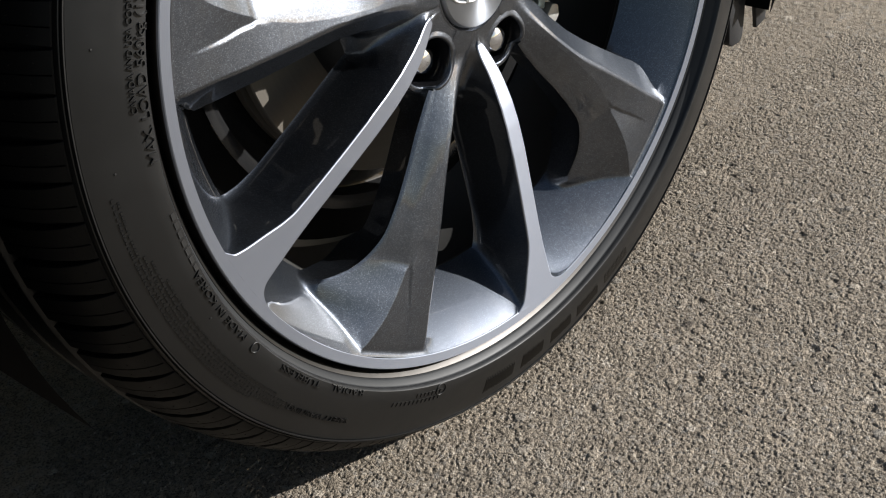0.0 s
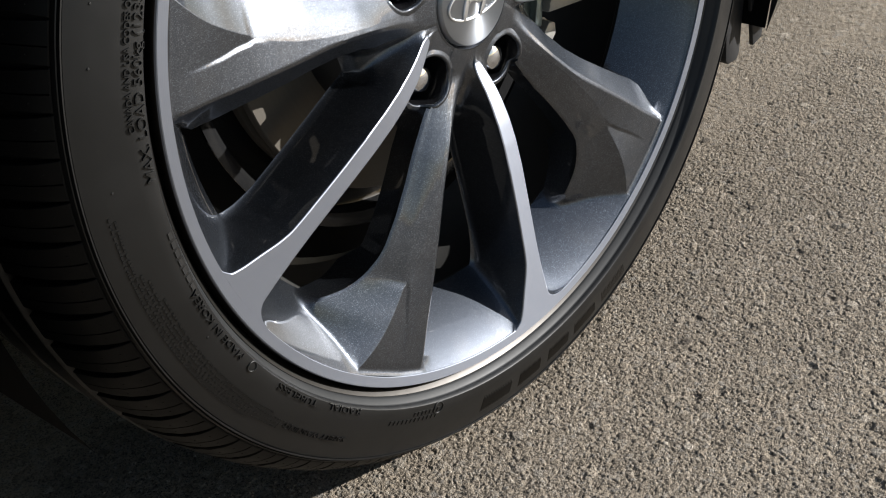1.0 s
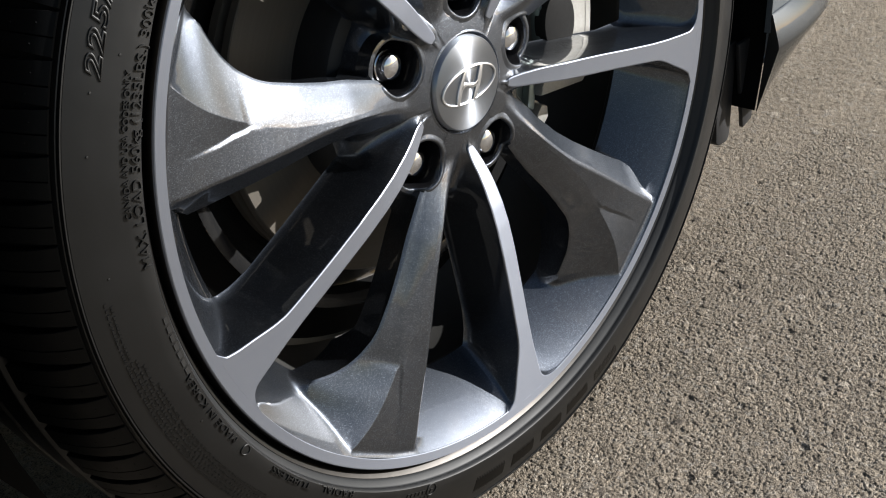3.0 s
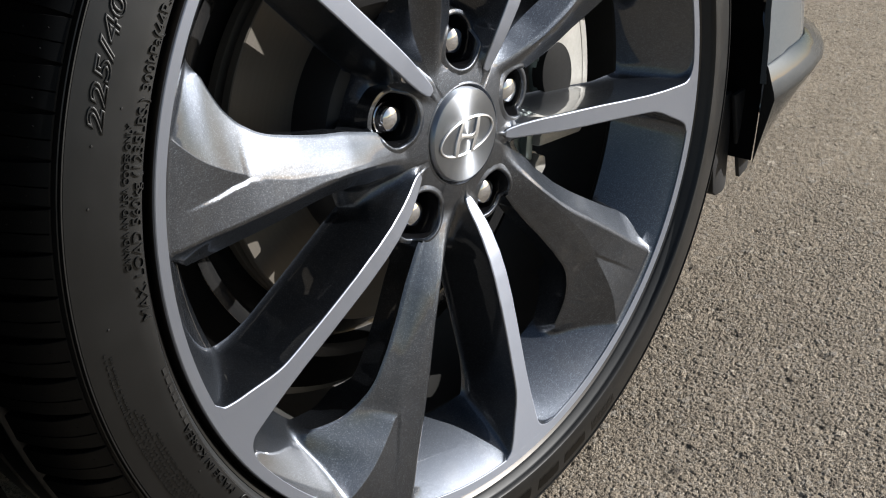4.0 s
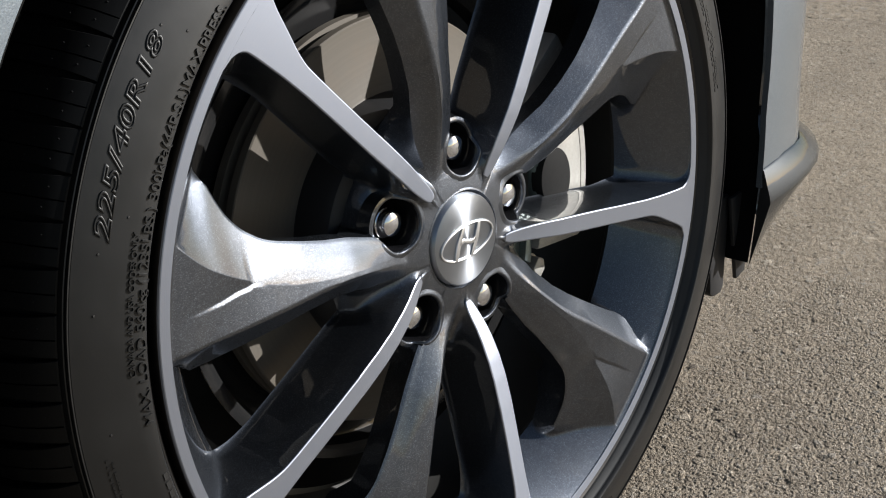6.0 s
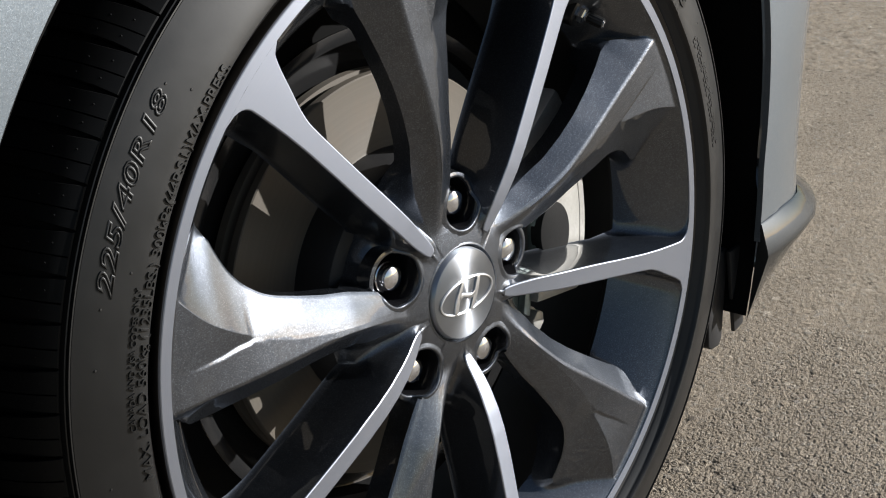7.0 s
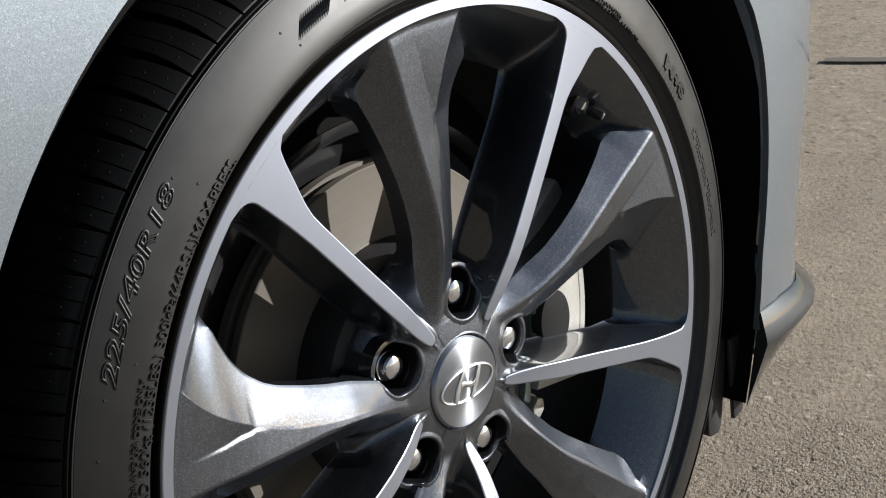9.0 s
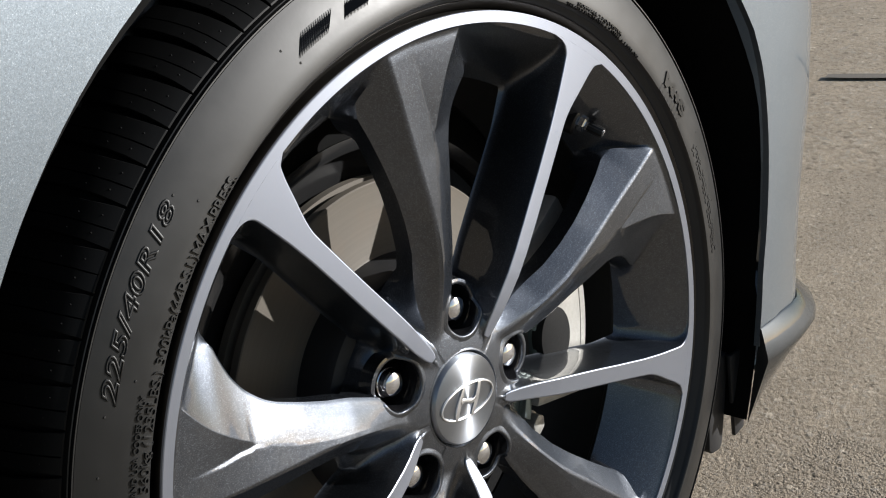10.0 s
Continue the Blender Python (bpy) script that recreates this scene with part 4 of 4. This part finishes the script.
child("wheel_hub_carrier", mesh_of("wheel_hub_carrier", kv, kf, [PLASTIC]), car, HUB)

# ---- car body round the wheel ----
ARCH_C = 0.310
arch_right = along([(-40, 0.330), (-12, 0.325), (-2.6, 0.326), (7, 0.339), (16.4, 0.353), (22.7, 0.362), (28, 0.366), (34, 0.364), (60, 0.361), (90, 0.358)])
plan_y = along([(-2.2, 0.06), (-1.2, 0.0), (-0.5, -0.013), (0.30, -0.013), (0.345, -0.010), (0.38, -0.003), (0.41, 0.007), (0.435, 0.021), (0.455, 0.038), (0.475, 0.062), (0.50, 0.105), (0.53, 0.18), (0.56, 0.30), (0.58, 0.50), (0.585, 0.85)])


def swell(z):
    """How much further forward the bumper's corner turns at the height z."""
    return float(np.interp(z, (0.25, 0.27, 0.33, 0.40, 0.465, 0.60), (0.0, 0.0, 0.009, 0.025, 0.033, 0.036)))


def side_surface(x, z):
    return float(plan_y(x - (swell(z) * min(1.0, (x - 0.30) / 0.06) if x > 0.30 else 0.0))) + 0.30 * max(0.0, z - 0.52) ** 2 + 0.05 * max(0.0, 0.35 - z) ** 2


def arch_x(z, side):
    """Where the wheel arch's edge lies at the height z."""
    if side < 0:
        d = z - ARCH_C
        return -math.sqrt(max(0.0, 0.3595 ** 2 - d * d)) - 2.4 * max(0.0, 0.44 - z) ** 2
    best = 0.0
    for step in range(-160, 361):
        psi = step / 4
        r = float(arch_right(psi))
        if abs(ARCH_C + r * math.sin(radians(psi)) - z) < 0.0012:
            best = max(best, r * math.cos(radians(psi)))
    return best


def panel(name, rows, label, thick=0.004, lip=0.0):
    """A skin of rows of points, with a folded edge along each row's first point."""
    bm = bmesh.new()
    grid = [[bm.verts.new(p) for p in row] for row in rows]
    for a, b in zip(grid, grid[1:]):
        for i in range(len(a) - 1):
            bm.faces.new((a[i], b[i], b[i + 1], a[i + 1]))
    if lip:
        fold = [bm.verts.new((row[0][0], row[0][1] + lip, row[0][2])) for row in rows]
        near = [bm.verts.new((row[0][0], row[0][1] + 0.003, row[0][2])) for row in rows]
        for i in range(len(rows) - 1):
            bm.faces.new((near[i], near[i + 1], grid[i + 1][0], grid[i][0]))
            bm.faces.new((fold[i], fold[i + 1], near[i + 1], near[i]))
    return part(name, bm, PAINT, car, label, None, 50)


zs = [0.17 + 0.012 * i for i in range(42)]
rows = []
for z in zs:
    if z >= ARCH_C + 0.3560:
        continue
    x0 = arch_x(z, -1)
    xs = [x0 - 0.0001] + [x0 - 0.012 * (1.35 ** k) for k in range(15)]
    rows.append([(x, side_surface(x, z), z) for x in xs])
rows.append([(x, side_surface(x, 0.6665), 0.6665) for x in [-0.0001] + [-0.012 * (1.35 ** k) for k in range(15)]])
for z in (0.69, 0.74, 0.80):
    rows.append([(x, side_surface(x, z), z) for x in [0.15] + [-0.012 * (1.35 ** k) for k in range(15)]])
panel("front_fender", rows, "silver-blue metallic front fender", lip=0.0032)

rows = []
for z in [0.2330 + 0.0141 * i for i in range(31)]:
    x0 = arch_x(z, 1)
    if x0 <= 0.02:
        continue
    xs = [x0 + (0.60 - x0) * u for u in (0, 0.04, 0.1, 0.17, 0.24, 0.31, 0.38, 0.45, 0.52, 0.59, 0.66, 0.73, 0.8, 0.87, 0.93, 0.98)]
    rows.append([(min(x, 0.585), side_surface(min(x, 0.585), z) + (0.5 if x > 0.585 else 0), z) for x in xs])
panel("front_bumper", rows, "silver-blue front bumper corner", lip=0.005)

# lower lip of the bumper, swept along the same plan, in the darkened car paint
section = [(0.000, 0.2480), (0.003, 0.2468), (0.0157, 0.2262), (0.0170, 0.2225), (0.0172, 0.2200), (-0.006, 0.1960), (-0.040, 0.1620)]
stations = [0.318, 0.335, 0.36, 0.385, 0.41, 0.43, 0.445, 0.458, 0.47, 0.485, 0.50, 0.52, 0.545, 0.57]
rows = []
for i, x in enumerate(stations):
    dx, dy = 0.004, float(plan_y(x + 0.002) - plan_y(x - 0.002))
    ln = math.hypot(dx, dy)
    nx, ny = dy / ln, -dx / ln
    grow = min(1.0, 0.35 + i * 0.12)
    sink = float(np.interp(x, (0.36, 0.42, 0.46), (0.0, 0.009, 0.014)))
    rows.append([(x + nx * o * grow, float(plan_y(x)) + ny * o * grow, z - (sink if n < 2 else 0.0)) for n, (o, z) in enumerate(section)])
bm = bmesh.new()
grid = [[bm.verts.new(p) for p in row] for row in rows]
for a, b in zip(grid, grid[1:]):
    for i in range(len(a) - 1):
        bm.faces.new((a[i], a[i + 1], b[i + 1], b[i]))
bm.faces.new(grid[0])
part("bumper_lip", bm, DARK_LIP_PAINT, car, "painted lower bumper lip", None, 40)

# wheel-arch liner, a black half drum, and the shielding under the bumper
v, f = [], []
ys = (-0.002, 0.012, 0.05, 0.15, 0.22, 0.26)
n = 60
for y in ys:
    for k in range(n):
        d = -24.5 + (205 + 24.5) * k / (n - 1)
        r = min(0.362, float(arch_right(max(-40, min(90, d)))) + (0.012 if d < -6 else 0.004)) if d < 90 else 0.3600
        r -= 0.016 if (d > 176 or (d > 80 and y > 0.011)) else 0.0
        v.append((r * math.cos(radians(d)), max(y, 0.035) if d > 176 else y, r * math.sin(radians(d))))
for i in range(len(ys) - 1):
    for k in range(n - 1):
        f.append((i * n + k, i * n + k + 1, (i + 1) * n + k + 1, (i + 1) * n + k))
base = (len(ys) - 1) * n
f.append(tuple(base + k for k in range(n)))
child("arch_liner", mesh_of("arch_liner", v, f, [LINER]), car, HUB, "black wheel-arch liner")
part("inner_flange", prism_bm([(0.3440, 0.3710), (0.3475, 0.3690), (0.3468, 0.3285), (0.3408, 0.3305), (0.3420, 0.3480)], -0.0060, -0.0050), PAINT, car, "painted flange in the gap beside the liner")
part("liner_clip", prism_bm([(0.3370, 0.3285), (0.3460, 0.3260), (0.3450, 0.3170), (0.3375, 0.3195), (0.3350, 0.3225)], -0.0090, -0.0040, 0.0012), PLASTIC, car, "small dark clip in the liner's edge")
part("splash_flap", prism_bm([(0.284, 0.146), (0.288, 0.142), (0.300, 0.141), (0.304, 0.146), (0.318, 0.222), (0.288, 0.222)], 0.018, 0.20, 0.002), PLASTIC, car, "black rubber splash flap")
part("splash_flap", prism_bm([(0.314, 0.149), (0.327, 0.152), (0.345, 0.222), (0.310, 0.222)], 0.012, 0.016, 0.001), PLASTIC, car, "black rubber splash flap")
bm = box_bm((0.13, 1.4, 0.02), 0.004)
part("underbody_panel", bm, PLASTIC, car, "", (0.415, 0.82, 0.165))
# two unseen trays, added to keep light off the ground under the car
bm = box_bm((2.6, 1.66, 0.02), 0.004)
part("underbody_panel", bm, LINER, car, "unseen black tray that blocks light under the car", (-1.745, 0.87, 0.155))
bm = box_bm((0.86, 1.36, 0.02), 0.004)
part("underbody_panel", bm, LINER, car, "unseen black tray that blocks light under the car", (-0.02, 1.00, 0.155))
hood = []
for i in range(9):
    y = 0.025 + 0.20 * i
    hood.append([(x, y, 0.80 + 0.16 * math.sin(math.pi * i / 8) + 0.05 * (0.6 - x)) for x in (-1.2, -0.6, -0.2, 0.2, 0.5)])
bm = bmesh.new()
grid = [[bm.verts.new(p) for p in row] for row in hood]
for a, b in zip(grid, grid[1:]):
    for i in range(len(a) - 1):
        bm.faces.new((a[i], b[i], b[i + 1], a[i + 1]))
part("bonnet", bm, PAINT, car)
bm = box_bm((1.72, 0.02, 0.64), 0.008)
part("side_panel", bm, PAINT, car, "", (-0.31, 1.68, 0.48))
bm = box_bm((0.02, 1.62, 0.62), 0.008)
part("bulkhead", bm, PLASTIC, car, "", (-1.22, 0.87, 0.48))

# the plain closed body behind the front fender: a row of cross-sections from the cowl to the tail
waist = along([(-3.65, 0.80), (-3.3, 0.96), (-1.16, 0.90)])
roof_z = along([(-3.65, 0.86), (-3.4, 1.02), (-2.9, 1.34), (-2.4, 1.43), (-2.0, 1.42), (-1.16, 0.96)])
bm = bmesh.new()
ribs = []
for i in range(19):
    x = -1.16 - 2.49 * i / 18
    pinch = 0.10 * max(0.0, (-3.0 - x) / 0.65)
    rib = []
    for u, z in ((0.03, 0.17), (0.004, 0.26), (0.0, 0.45), (0.02, 0.70), (0.05, float(waist(x))), (0.24, float(roof_z(x)) - 0.05), (0.36, float(roof_z(x))), (0.86, float(roof_z(x)) + 0.02)):
        rib.append((u + pinch, z))
    rib += [(1.72 - y, z) for y, z in rib[-2::-1]]
    ribs.append([bm.verts.new((x, y, z)) for y, z in rib])
for a, b in zip(ribs, ribs[1:]):
    for i in range(len(a) - 1):
        bm.faces.new((a[i], a[i + 1], b[i + 1], b[i]))
bm.faces.new(ribs[-1])
part("body_shell", bm, PAINT, car, "plain silver-blue body behind the fender", None, 30)

# a dark joint in the asphalt, well beyond the car
bm = bmesh.new()
rng = random.Random(9)
left, right = [], []
for i in range(25):
    p = Vector((2.135, 0.889, 0.0)) + Vector((0.28, -0.96, 0)) * (0.05 * i)
    w = 0.016 + rng.uniform(-0.004, 0.005)
    side = Vector((0.96, 0.28, 0))
    left.append(bm.verts.new((*(p - side * w).xy, 0.0045 + rng.uniform(0, 0.001))))
    right.append(bm.verts.new((*(p + side * w).xy, 0.0045 + rng.uniform(0, 0.001))))
for i in range(24):
    bm.faces.new((left[i], right[i], right[i + 1], left[i + 1]))
me = bpy.data.meshes.new("asphalt_joint")
bm.to_mesh(me)
bm.free()
me.materials.append(TAR)
tagged(new("asphalt_joint", me), "thin dark tar joint across the asphalt", "joint", kind="structure")
